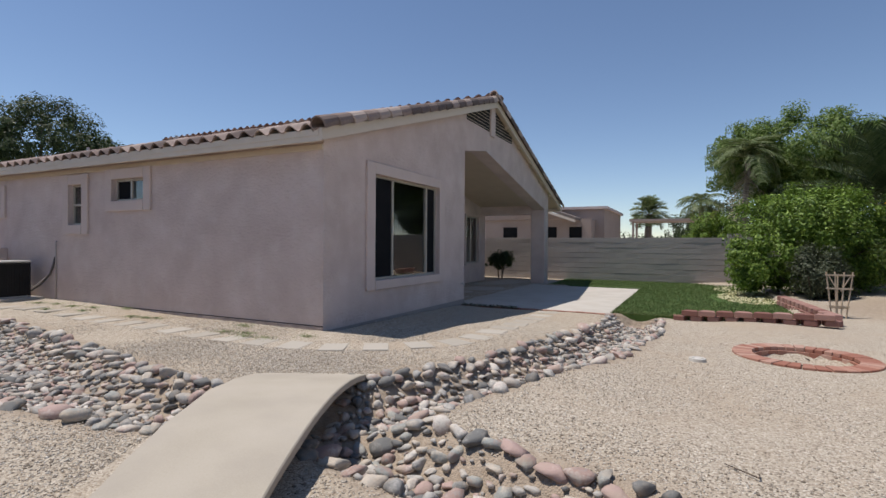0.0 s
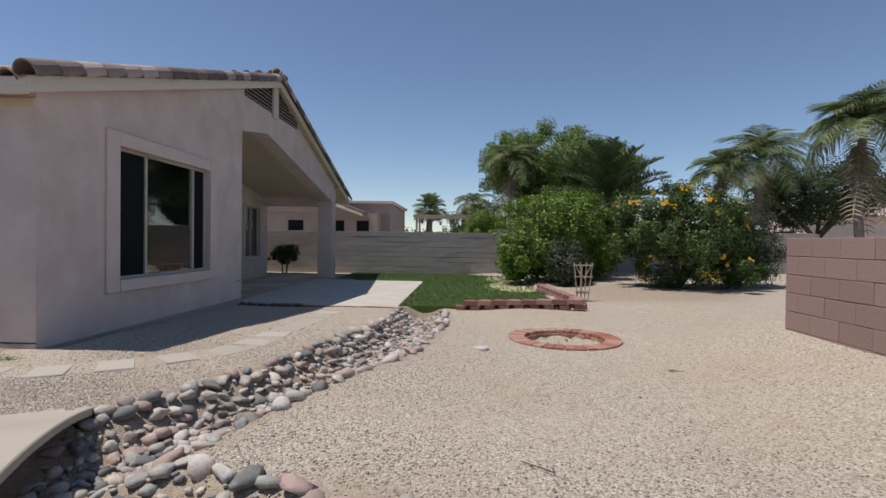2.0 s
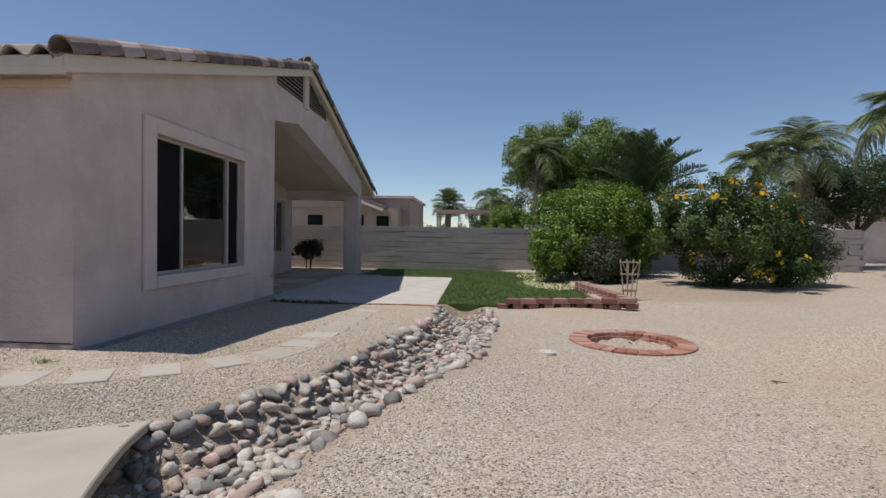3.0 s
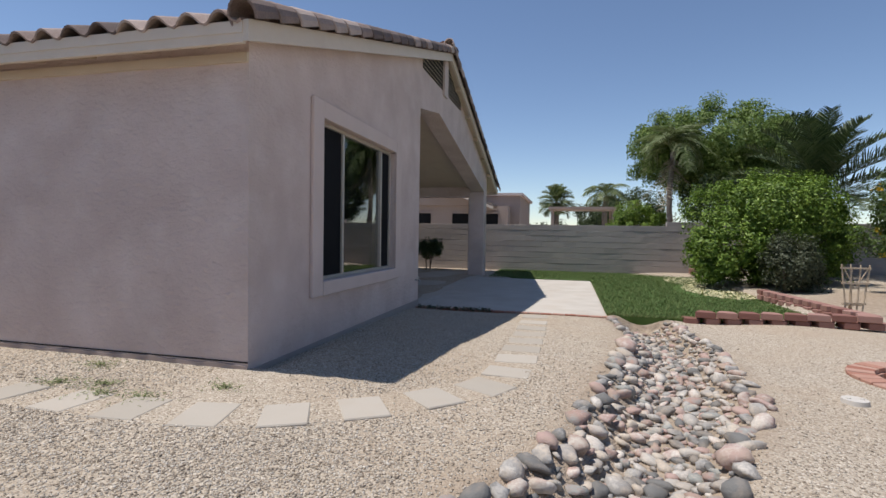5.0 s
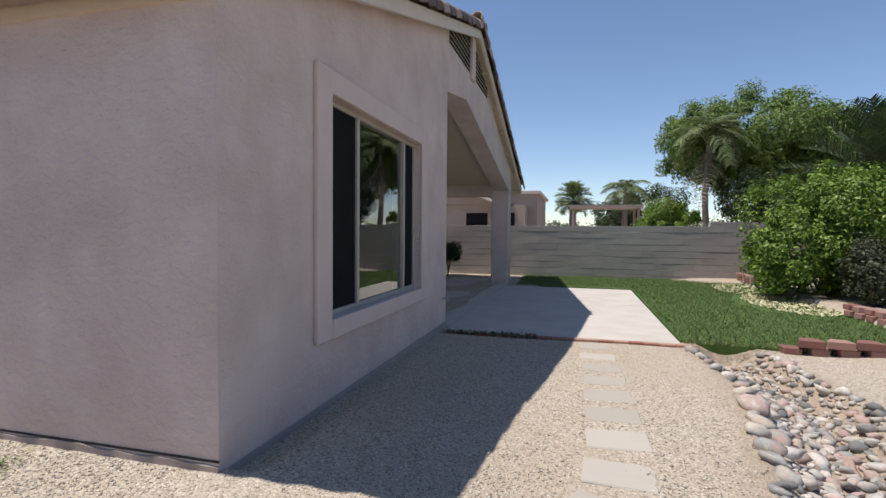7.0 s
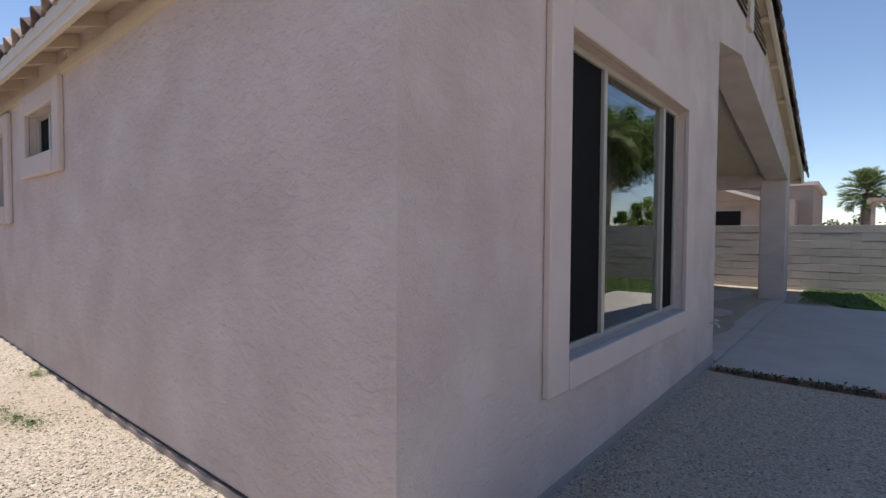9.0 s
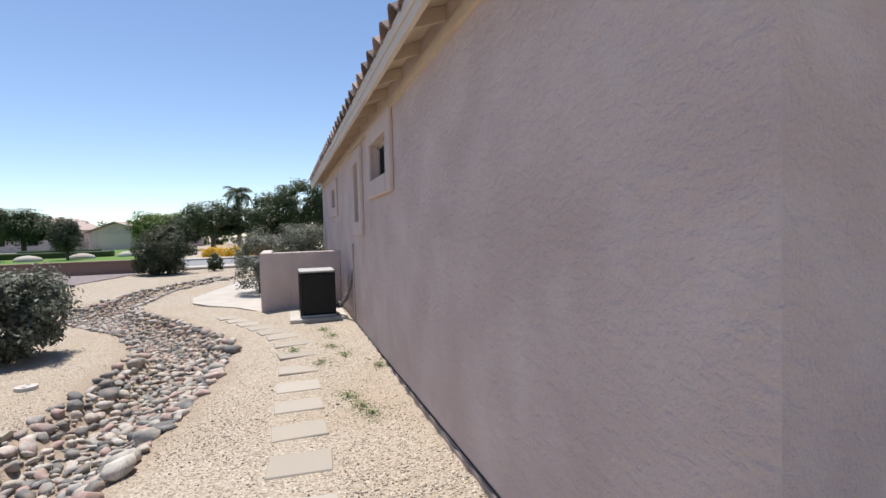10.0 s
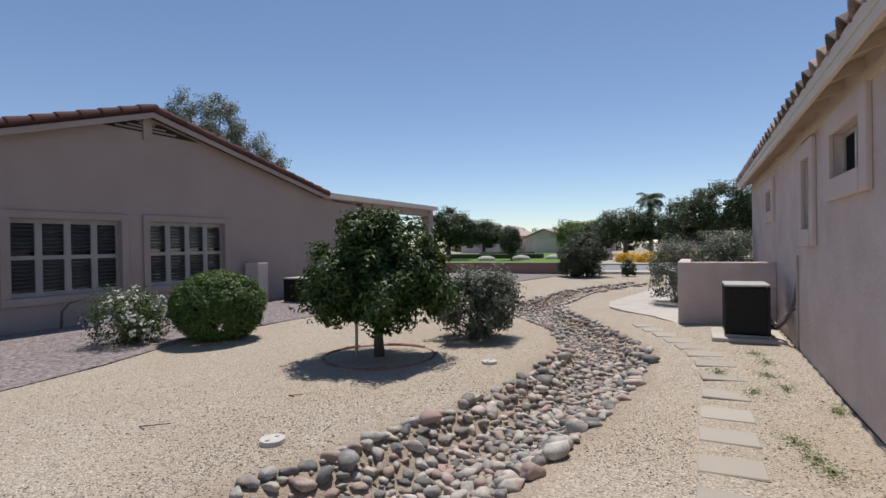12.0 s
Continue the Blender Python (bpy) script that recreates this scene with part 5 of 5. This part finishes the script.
def edging_ring():
    R = thing("edging_ring", (-9.42, 1.12, 0), "ring of low red scalloped edging round the tree", "garden edging")
    rng = random.Random(99)
    me = mesh_of(boxed(-0.12, 0.12, -0.025, 0.025, -0.05, 0.05, bevel=0.012), "edging_piece", RED_BLOCK)
    for k in range(22):
        a = 360 * k / 22
        piece("edging_piece", me, pose(-9.42 + 0.75 * math.cos(radians(a)), 1.12 + 0.75 * math.sin(radians(a)), -0.03 + rng.uniform(-0.01, 0.01), rng.uniform(-8, 8), 0, a + 90), R)


edging_ring()
solid("tree_stake", tube(bmesh.new(), ((-9.2, 0.9, -0.1), (-9.2, 0.92, 0.9)), 0.022, 6), WOOD, "wooden stake beside the citrus tree", "stake")


# ---- neighbouring house ----
def neighbour():
    Y = -6.1
    N = thing("neighbour_house", (-11, Y, 0), "neighbouring beige stucco house with a red-brown tile roof", "house")
    ax, az = -10.9, 4.68
    def top(x):
        return az - (0.33 if x > ax else 0.235) * abs(x - ax)
    x0, x1 = -4.2, -16.9
    wins = [(-10.28, -8.3, 0.64, 2.13), (-12.93, -10.91, 0.66, 2.15)]
    bm = bmesh.new()
    xs = x0
    for a, b, z0, z1 in sorted(wins, reverse=True):
        prism(bm, [(b, -0.1), (xs, -0.1), (xs, top(xs) - 0.16), (b, top(b) - 0.16)], Y - 0.2, Y, "y")
        prism(bm, [(a, -0.1), (b, -0.1), (b, z0), (a, z0)], Y - 0.2, Y, "y")
        pts = [(a, z1), (b, z1), (b, top(b) - 0.16)] + ([(ax, az - 0.16)] if a < ax < b else []) + [(a, top(a) - 0.16)]
        prism(bm, pts, Y - 0.2, Y, "y")
        xs = a
    prism(bm, [(-19.1, -0.1), (xs, -0.1), (xs, top(xs) - 0.16), (x1, top(x1) - 0.16), (-19.1, 2.95)], Y - 0.2, Y, "y")
    bmesh.ops.remove_doubles(bm, verts=bm.verts, dist=0.001)
    part("wall", bm, FAR_STUCCO, N)
    for q in ((-19.1, -18.9, Y - 11, Y - 0.2), (x0 - 0.2, x0, Y - 11, Y - 0.2), (-19.1, x0, Y - 11.2, Y - 11)):
        part("side_wall", boxed(*q, -0.1, 2.9), FAR_STUCCO, N)
    # one near-black sheet paints the gloom of the rooms
    part("backing", boxed(-18.8, x0 - 0.3, Y - 0.6, Y - 0.5, 0, 2.6), DARK, N, "dark sheet for the unlit rooms behind the shutters")
    for xe in (x0 + 0.4, x1):
        k = 0.33 if xe > ax else 0.235
        bm = prism(bmesh.new(), [(xe, top(xe)), (ax, az), (ax, az - 0.14), (xe, top(xe) - 0.14)], Y - 11.3, Y + 0.22, "y")
        R = part("roof", bm, RED_TILE, N, "red-brown tile roof slope")
        part("barge_board", prism(bmesh.new(), [(xe, top(xe) - 0.1), (ax, az - 0.1), (ax, az - 0.22), (xe, top(xe) - 0.22)], Y + 0.221, Y + 0.26, "y"), FAR_STUCCO, N)
        me = rake_tile_mesh("rake_tile", RED_TILE, 0.44, 0.11)
        s = 1 if xe < ax else -1
        x = xe
        ang = math.degrees(math.atan(k))
        while (ax - x) * s > 0.1:
            piece("rake_tile", me, pose(x, Y + 0.2, top(x) - 0.02, 0, 0, 0) @ pose(0, 0, 0, 0, 0, -90 * s) @ pose(0, 0, 0, ang, 0, 0), R)
            x += s * 0.4
    # the vent's inner shade is a near-black sheet on the wall
    part("vent_panel", prism(bmesh.new(), [(-12.25, 4.15), (-9.35, 4.15), (ax + 0.35, az - 0.3), (ax - 0.35, az - 0.3)], Y, Y + 0.006, "y"), DARK, N, "dark sheet for the unlit gable vent")
    for q in range(4):
        z = 4.19 + q * 0.07
        w = (az - 0.3 - z) / 0.27
        part("vent_slat", boxed(ax - min(w, 1.45), ax + min(w, 1.45), Y + 0.006, Y + 0.03, z, z + 0.03), FAR_STUCCO, N)
    part("vent_post", boxed(ax - 0.1, ax + 0.1, Y + 0.001, Y + 0.05, 3.98, az - 0.2), FAR_STUCCO, N)
    part("patio_roof", boxed(-24.7, x1 - 0.02, Y - 6, Y + 0.25, 3.12, 3.3), CREAM, N, "flat patio roof with a cream fascia")
    for px in (-19.9, -24.4):
        part("patio_post", boxed(px - 0.2, px + 0.2, Y - 0.35, Y + 0.05, -0.1, 3.119), FAR_STUCCO, N)
    part("patio_beam", boxed(-24.6, -19.11, Y - 0.3, Y, 2.85, 3.118), FAR_STUCCO, N)
    for a, b, z0, z1 in wins:
        W = thing("window", (0, 0, 0))
        W.name = "shuttered_window"
        W.matrix_basis = Matrix.Identity(4)
        under(W, N)
        W.empty_display_size = 0.1
        for u0, u1, v0, v1 in ((a - 0.15, b + 0.15, z1, z1 + 0.14), (a - 0.15, b + 0.15, z0 - 0.15, z0), (a - 0.15, a, z0, z1), (b, b + 0.15, z0, z1)):
            part("surround", boxed(u0, u1, Y, Y + 0.045, v0, v1, bevel=0.006), FAR_STUCCO, W)
        g = part("pane", boxed(a, b, Y - 0.19, Y - 0.184, z0, z1), GLASS, W)
        g.visible_shadow = False
        n = 4
        pw = (b - a) / n
        for i in range(n):
            u0, u1 = a + pw * i, a + pw * (i + 1)
            bm = bmesh.new()
            for q in ((u0, u0 + 0.06, z0, z1), (u1 - 0.06, u1, z0, z1), (u0 + 0.06, u1 - 0.06, z0, z0 + 0.09), (u0 + 0.06, u1 - 0.06, z1 - 0.09, z1), (u0 + 0.06, u1 - 0.06, (z0 + z1) / 2 - 0.04, (z0 + z1) / 2 + 0.04)):
                box(bm, q[0], q[1], Y - 0.12, Y - 0.085, q[2], q[3])
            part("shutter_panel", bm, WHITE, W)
            z = z0 + 0.12
            while z < z1 - 0.1:
                if abs(z - (z0 + z1) / 2) > 0.07:
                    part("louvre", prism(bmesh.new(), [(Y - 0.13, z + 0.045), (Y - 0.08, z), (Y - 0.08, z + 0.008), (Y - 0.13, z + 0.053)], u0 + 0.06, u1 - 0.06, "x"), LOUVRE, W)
                z += 0.075


neighbour()
air_conditioner("air_conditioner", -14.75, -14.0, -5.1, -4.35, 0.0, 0.68, "dark air conditioner unit beside the neighbouring house")
solid("wall_pillar", boxed(-13.85, -13.5, -6.0, -5.5, -0.1, 1.1, bevel=0.012), STUCCO, "low stucco return wall by the neighbour's house", "low wall", "structure")
solid("window_planter", tube(bmesh.new(), ((-9.0, -5.9, -0.05), (-9.02, -5.88, 0.35), (-9.15, -5.86, 0.5), (-9.4, -5.85, 0.55)), (0.03, 0.02, 0.015, 0.006), 6), BARK, "bare twisted shrub stem against the wall", "shrub stem")

# ---- street side and far houses ----
bm = prism(bmesh.new(), [(-3.0, -1.3), (-6.6, -1.68), (-7.57, -1.9), (-9.58, -2.6), (-12.5, -2.35), (-17, -1.7), (-22.0, -1.5), (-27.5, -0.6), (-27.6, -14), (-3.0, -14)], -0.03, 0.02, "z")
solid("gravel_bed", bm, GRAVEL_GREY, "bed of coarse mauve-grey gravel", "gravel bed", "structure")
bm = boxed(-28.2, -28.0, -16, -0.6, -0.1, 0.5, bevel=0.01)
box(bm, -28.25, -27.95, -16, -0.55, 0.501, 0.56, bevel=0.01)
solid("boundary_wall", bm, BLOCK_PINK, "low pinkish wall along the pavement", "low wall", "structure")
solid("road", boxed(-38, -29.6, -120, 120, -0.05, 0.012), ASPHALT, "light grey asphalt street", "road", "structure")
for x in (-29.6, -39.4):
    solid("pavement", boxed(x, x + 1.4 if x < -35 else x + 1.3, -120, 120, -0.05, 0.12, bevel=0.02), CONCRETE, "pale concrete pavement and kerb", "pavement", "structure")
bm = prism(bmesh.new(), [(-40, -1.5), (-80, -8), (-82, -60), (-40, -60)], -0.05, 0.06, "z")
solid("park_lawn", bm, PARK, "wide bright green park lawn", "lawn", "structure")
rng = random.Random(103)
# low walls standing in shadow: the shade is put into a dark leaf colour
for x, y0, y1 in ((-52, -26, -8.5), (-64, -20, -13)):
    bm = boxed(x - 0.5, x + 0.5, y0, y1, 0, 0.55, bevel=0.08)
    solid("park_hedge", bm, LEAF_DARK, "long low dark strip for a wall in shadow in the park", "hedge")
for k in range(4):
    bm = bmesh.new()
    bmesh.ops.create_icosphere(bm, subdivisions=2, radius=1, matrix=Matrix.Translation((-46 - 2 * k, -12 + 2.6 * k, 0.1)) @ Matrix.Diagonal((0.7, 0.9, 0.4, 1)))
    solid("boulder", bm, CONCRETE, "pale boulder on the park lawn", "boulder", group="park boulders", smooth=True)


def far_house(x, y, w, d, h, pitch, rot, label, garage=True):
    H = thing("far_house", (x, y, 0), label, "house")
    m = pose(x, y, 0, 0, 0, rot)
    def put(name, bm, mat, parent=None):
        bm.transform(m)
        return part(name, bm, mat, parent or H)
    bm = boxed(-w / 2, w / 2, 0, d, -0.1, h)
    prism(bm, [(-w / 2, h), (w / 2, h), (0, h + pitch * w / 2)], 0, d, "y")
    put("wall", bm, STUCCO)
    bm = bmesh.new()
    for s in (-1, 1):
        prism(bm, [(s * (w / 2 + 0.4), h - 0.4 * pitch + 0.02), (0, h + pitch * w / 2 + 0.02), (0, h + pitch * w / 2 + 0.2), (s * (w / 2 + 0.4), h - 0.4 * pitch + 0.2)], -0.4, d + 0.4, "y")
    put("roof", bm, ROOF_FILL)
    if garage:
        put("garage_door", boxed(-w * 0.33, w * 0.33, -0.06, -0.003, 0, 2.2), CREAM)
        for q in range(4):
            put("door_panel", boxed(-w * 0.32, w * 0.32, -0.075, -0.061, 0.06 + q * 0.53, 0.54 + q * 0.53), CREAM)
    else:
        for s in (-0.28, 0.22):
            g = put("window", boxed(w * s - 0.7, w * s + 0.7, -0.05, -0.003, 0.9, 2.1), SCREEN)
            put("window_trim", boxed(w * s - 0.85, w * s + 0.85, -0.04, -0.002, 2.1, 2.25), STUCCO_TRIM)
    return H


far_house(-82, -16.5, 7.0, 10, 2.5, 0.34, 75, "beige garage end of a house across the park")
far_house(-86, -13.0, 6.0, 10, 2.9, 0.34, 75, "beige house wing with a tile roof across the park", False)
far_house(-88, -30.0, 9.0, 12, 3.0, 0.4, 75, "distant house with a pale tile roof", False)
far_house(-84, 4.0, 8.0, 12, 3.0, 0.4, 80, "distant house with a tile roof behind trees", False)
far_house(19.5, 34.0, 6.5, 10, 3.0, 0.34, -80, "neighbouring house with a pink tile roof", False)


def rear_house():
    H = thing("rear_house", (-9, 34, 0), "beige stucco house with a flat parapet behind the back wall", "house")
    bm = boxed(-16, -5.6, 34, 44, -0.1, 3.0)
    box(bm, -8.2, -5.0, 35.5, 44, -0.1, 3.75)
    part("wall", bm, FAR_STUCCO, H)
    part("cornice", boxed(-8.4, -4.8, 35.3, 44.2, 3.75, 3.92), STUCCO_TRIM, H)
    part("roof", prism(bmesh.new(), [(-16.5, 5.2), (-12.5, 5.25), (-6.3, 3.06), (-6.3, 2.9), (-12.5, 5.08), (-16.5, 5.02)], 32.4, 35.2, "y"), GREY_TILE, H, "low tile roof slope")
    part("rake_board", prism(bmesh.new(), [(-12.5, 5.06), (-6.3, 2.88), (-6.3, 2.72), (-12.5, 4.9)], 32.36, 32.398, "y"), CREAM, H, "cream rake board")
    part("gable_wall", prism(bmesh.new(), [(-16, 3.0), (-6.9, 3.0), (-12.5, 4.9), (-16, 4.9)], 33.7, 34.3, "y"), FAR_STUCCO, H)
    for a, b in ((-15.0, -13.6), (-11.6, -10.6), (-9.15, -7.85), (-7.0, -6.2)):
        w = part("window", boxed(a, b, 33.95, 33.998, 0.9, 2.5), SCREEN, H, "dark window")
        part("window_trim", boxed(a - 0.15, b + 0.15, 33.93, 33.949, 2.5, 2.62), FAR_STUCCO, w)
    P = thing("pergola", (-1.1, 32, 0), "flat-roofed garden pergola behind the wall", "pergola")
    part("roof", boxed(-3.0, 0.7, 31.5, 34, 2.68, 2.82), FAR_STUCCO, P)
    for x in (-2.8, 0.5):
        for y in (31.7, 33.8):
            part("post", boxed(x - 0.06, x + 0.06, y - 0.06, y + 0.06, -0.1, 2.679), FAR_STUCCO, P)


rear_house()


# ---- lawn, gravel grains, weeds, litter ----
def lawn():
    L = thing("lawn", (0.5, 15, 0), "patch of mown green lawn beside the patio", "lawn", kind="structure")
    bm = prism(bmesh.new(), [(-1.18, 11.25), (2.2, 10.85), (2.3, 12.5), (2.1, 16.5), (2.1, 21.0), (-4.3, 21.0), (-4.3, 19.5), (-3.3, 17.62), (-1.18, 17.62)], -0.3, -0.1, "z")
    part("turf", bm, LAWN, L)
    rs = np.random.RandomState(120)
    n = 90000
    x, y = rs.uniform(-4.3, 2.2, n), 11 + 10 * rs.uniform(0, 1, n) ** 1.2
    ok = (((x > -1.18) & (x < 2.25 - 0.02 * (y - 11))) | ((y > 17.7) & (x > -4.2))) & (y < 20.98)
    ok &= ~((np.hypot((x - 1.6) / 0.9, (y - 15.6) / 1.7) < 1) & (rs.uniform(size=n) < 0.75))
    x, y = x[ok], y[ok]
    n = len(x)
    h, a = rs.uniform(0.02, 0.05, n), rs.uniform(0, 6.28, n)
    lx, ly = rs.normal(0, 0.015, n), rs.normal(0, 0.015, n)
    w = 0.006
    dx, dy = np.cos(a) * w, np.sin(a) * w
    z = np.full(n, -0.102)
    V = np.stack((np.stack((x - dx, y - dy, z), 1), np.stack((x + dx, y + dy, z), 1), np.stack((x + lx, y + ly, z + h), 1)), 1).reshape(-1, 3)
    F = np.arange(n * 3).reshape(-1, 3)
    tagged(under(new("grass", raw_mesh("grass", V, F, GRASS)), L), kind="stuff")


def litter():
    rs = np.random.RandomState(121)
    n = 2600
    a, r = rs.uniform(0, 6.28, n), np.sqrt(rs.uniform(0, 1, n))
    P = np.stack((1.65 + 0.75 * r * np.cos(a), 15.6 + 1.6 * r * np.sin(a), np.full(n, -0.075) + rs.uniform(0, 0.02, n)), 1)
    P[:, 1] = np.where(rs.uniform(size=n) < 0.25, P[:, 1] + 2.5, P[:, 1])
    N = rs.normal(size=(n, 3)) * 0.3 + np.array((0, 0, 1.0))
    tagged(new("fallen_blossom", leaf_mesh("fallen_blossom", P, N, 0.05, LITTER, 5, 0.8)), "pale fallen blossom scattered on the lawn edge", "leaf litter", kind="stuff")


PAVED = [(-13.3, 4.16), (-11.5, 4.85), (-9.84, 5.2), (-6.94, 5.16), (-5.1, 5.09), (-4.05, 5.1), (-3.17, 5.52), (-2.45, 6.25), (-2.3, 7.2), (-2.33, 10.5)]


def gravel_grains():
    """Loose stones of the gravel, scattered over the ground that the path passes nearest."""
    rs = np.random.RandomState(130)
    lane = [(0.3, 0.3), (0.1, 2.2), (-0.8, 1.6), (-2.3, 2.6), (-2.9, 4.4), (-3.4, 4.6), (-4.6, 4.4), (-5.6, 3.6)]
    n = 230000
    k = rs.randint(0, len(lane), n)
    d, a = rs.gamma(2.2, 1.15, n), rs.uniform(0, 6.283, n)
    xy = np.array(lane)[k] + np.stack((d * np.cos(a), d * np.sin(a)), 1)
    keep = (xy[:, 1] < 10.6) & (xy[:, 1] > -3) & (xy[:, 0] > -13)
    xy = xy[keep]
    x, y = xy[:, 0], xy[:, 1]
    ok = wash_field(x, y) > 0.9
    ok &= ~((x < -4.48) & (y > 6.1)) & (np.hypot(x - PIT[0], y - PIT[1]) > 0.78)
    u, v = (x + 2.3) * 0.907 + (y - 2.62) * 0.42, -(x + 2.3) * 0.42 + (y - 2.62) * 0.907
    ok &= ~((np.abs(u) < 0.56) & (np.abs(v) < 1.65)) & (x < 3.66)
    for (ax, ay), (bx, by) in zip(PAVED, PAVED[1:]):
        f = np.clip(((x - ax) * (bx - ax) + (y - ay) * (by - ay)) / ((bx - ax) ** 2 + (by - ay) ** 2), 0, 1)
        d = np.hypot(x - ax - f * (bx - ax), y - ay - f * (by - ay))
        ok &= (d > 0.2) | (rs.uniform(size=len(x)) < 0.1)
    thin = np.array([noise.noise((a * 0.8, b * 0.8, 3.0)) for a, b in zip(x, y)])
    ok &= (thin + rs.uniform(-0.25, 0.7, len(x)) > 0.06) & (rs.uniform(size=len(x)) > bare_soil(x, y) * 1.05)
    x, y = x[ok], y[ok]
    n = len(x)
    r = rs.uniform(0.0045, 0.01, n) * np.where(rs.uniform(size=n) < 0.04, 1.5, 1.0)
    c = np.stack((x, y, ground_height(x, y) + r * 0.12), 1)
    base = np.array(((1, 0, 0), (-1, 0, 0), (0, 1, 0), (0, -1, 0), (0, 0, 0.75), (0, 0, -0.75)), dtype=float)
    tri = np.array(((0, 2, 4), (2, 1, 4), (1, 3, 4), (3, 0, 4), (2, 0, 5), (1, 2, 5), (3, 1, 5), (0, 3, 5)))
    a = rs.uniform(0, 6.28, n)
    ca, sa = np.cos(a), np.sin(a)
    V = base[None] * rs.uniform(0.55, 1.3, (n, 6, 1)) + rs.uniform(-0.25, 0.25, (n, 6, 3))
    V = np.stack((V[..., 0] * ca[:, None] - V[..., 1] * sa[:, None], V[..., 0] * sa[:, None] + V[..., 1] * ca[:, None], V[..., 2]), -1) * r[:, None, None] + c[:, None]
    F = (tri[None] + (np.arange(n) * 6)[:, None, None]).reshape(-1, 3)
    tagged(new("gravel_grains", raw_mesh("gravel_grains", V.reshape(-1, 3), F, PEBBLE)), "loose tan and pinkish gravel grains", "gravel", kind="stuff")


def weeds():
    rs = np.random.RandomState(140)
    spots = [(-9.86, 5.62), (-9.23, 5.45), (-8.12, 5.6), (-7.85, 5.68), (-7.65, 5.74), (-8.93, 6.02), (-10.5, 5.68), (-11.0, 5.6), (-9.45, 5.73), (-5.28, 5.46), (-4.35, 5.62), (-5.66, 5.4), (-5.11, 5.25), (-4.75, 5.25), (-5.77, 5.85), (-9.84, 5.18)]
    P = []
    for x, y in spots:
        n = 150
        a, r = rs.uniform(0, 6.28, n), rs.normal(0, 0.08, n)
        P.append(np.stack((x + r * np.cos(a) * 1.6, y + r * np.sin(a), gh(x, y) + rs.uniform(0.004, 0.03, n)), 1))
    P = np.concatenate(P)
    ob = new("weeds", leaf_mesh("weeds", P, rs.normal(size=(len(P), 3)) * 0.4 + np.array((0, 0, 1.0)), 0.03, WEED, 141, 0.3))
    tagged(ob, "low thin weeds growing in the gravel", "weeds", kind="stuff")
    n = 380
    P = np.stack((rs.uniform(-4.4, -3.1, n), 10.88 + rs.normal(0, 0.04, n), -0.13 + rs.uniform(0.0, 0.06, n)), 1)
    tagged(new("debris_strip", leaf_mesh("debris_strip", P, rs.normal(size=(n, 3)) + np.array((0, 0, 0.6)), 0.045, LEAF_DULL, 160, 0.4)), "dark creeping weeds along the patio edge", "weeds", kind="stuff")


def small_fittings():
    H = thing("hose_bib", (GX + 0.02, 10.95, 0.36), "small outdoor tap on the stucco wall corner", "tap")
    part("pipe", tube(bmesh.new(), ((GX - 0.01, 10.98, 0.36), (GX + 0.07, 10.98, 0.36), (GX + 0.1, 10.98, 0.32)), 0.012, 8), GREY_METAL, H)
    bm = bmesh.new()
    bmesh.ops.create_cone(bm, cap_ends=True, segments=12, radius1=0.03, radius2=0.03, depth=0.012, matrix=Matrix.Translation((GX + 0.06, 10.98, 0.4)))
    part("handle", bm, GREY_METAL, H)
    for x, y in ((-10.6, 8.2), (-8.3, 9.6), (-13.6, 7.9)):
        z = roof_top(y)
        V = thing("roof_vent", (x, y, z), "small metal vent pipe standing on the tile roof", "vent pipe", "roof vents")
        part("pipe", tube(bmesh.new(), ((x, y, z - 0.1), (x, y, z + 0.16)), 0.035, 10), GREY_METAL, V)
        part("flashing", tube(bmesh.new(), ((x, y, z), (x, y, z + 0.06)), (0.12, 0.06), 10), GREY_METAL, V)
    rng = random.Random(150)
    for x, y in ((1.35, 3.2), (0.62, 3.6), (2.2, 5.9), (1.9, 2.7), (-5.2, 1.6), (-6.3, 0.9), (-7.5, 1.4)):
        z = gh(x, y)
        pts = [(x, y, z + 0.01), (x + rng.uniform(-0.1, 0.1), y + rng.uniform(-0.1, 0.1), z + 0.018), (x + rng.uniform(-0.2, 0.2), y + rng.uniform(-0.15, 0.15), z + 0.012)]
        solid("fallen_twig", tube(bmesh.new(), pts, (0.006, 0.005, 0.003), 5), BARK, "dry fallen twig lying on the gravel", "twig", group="fallen twigs")


lawn()
litter()
gravel_grains()
weeds()
small_fittings()
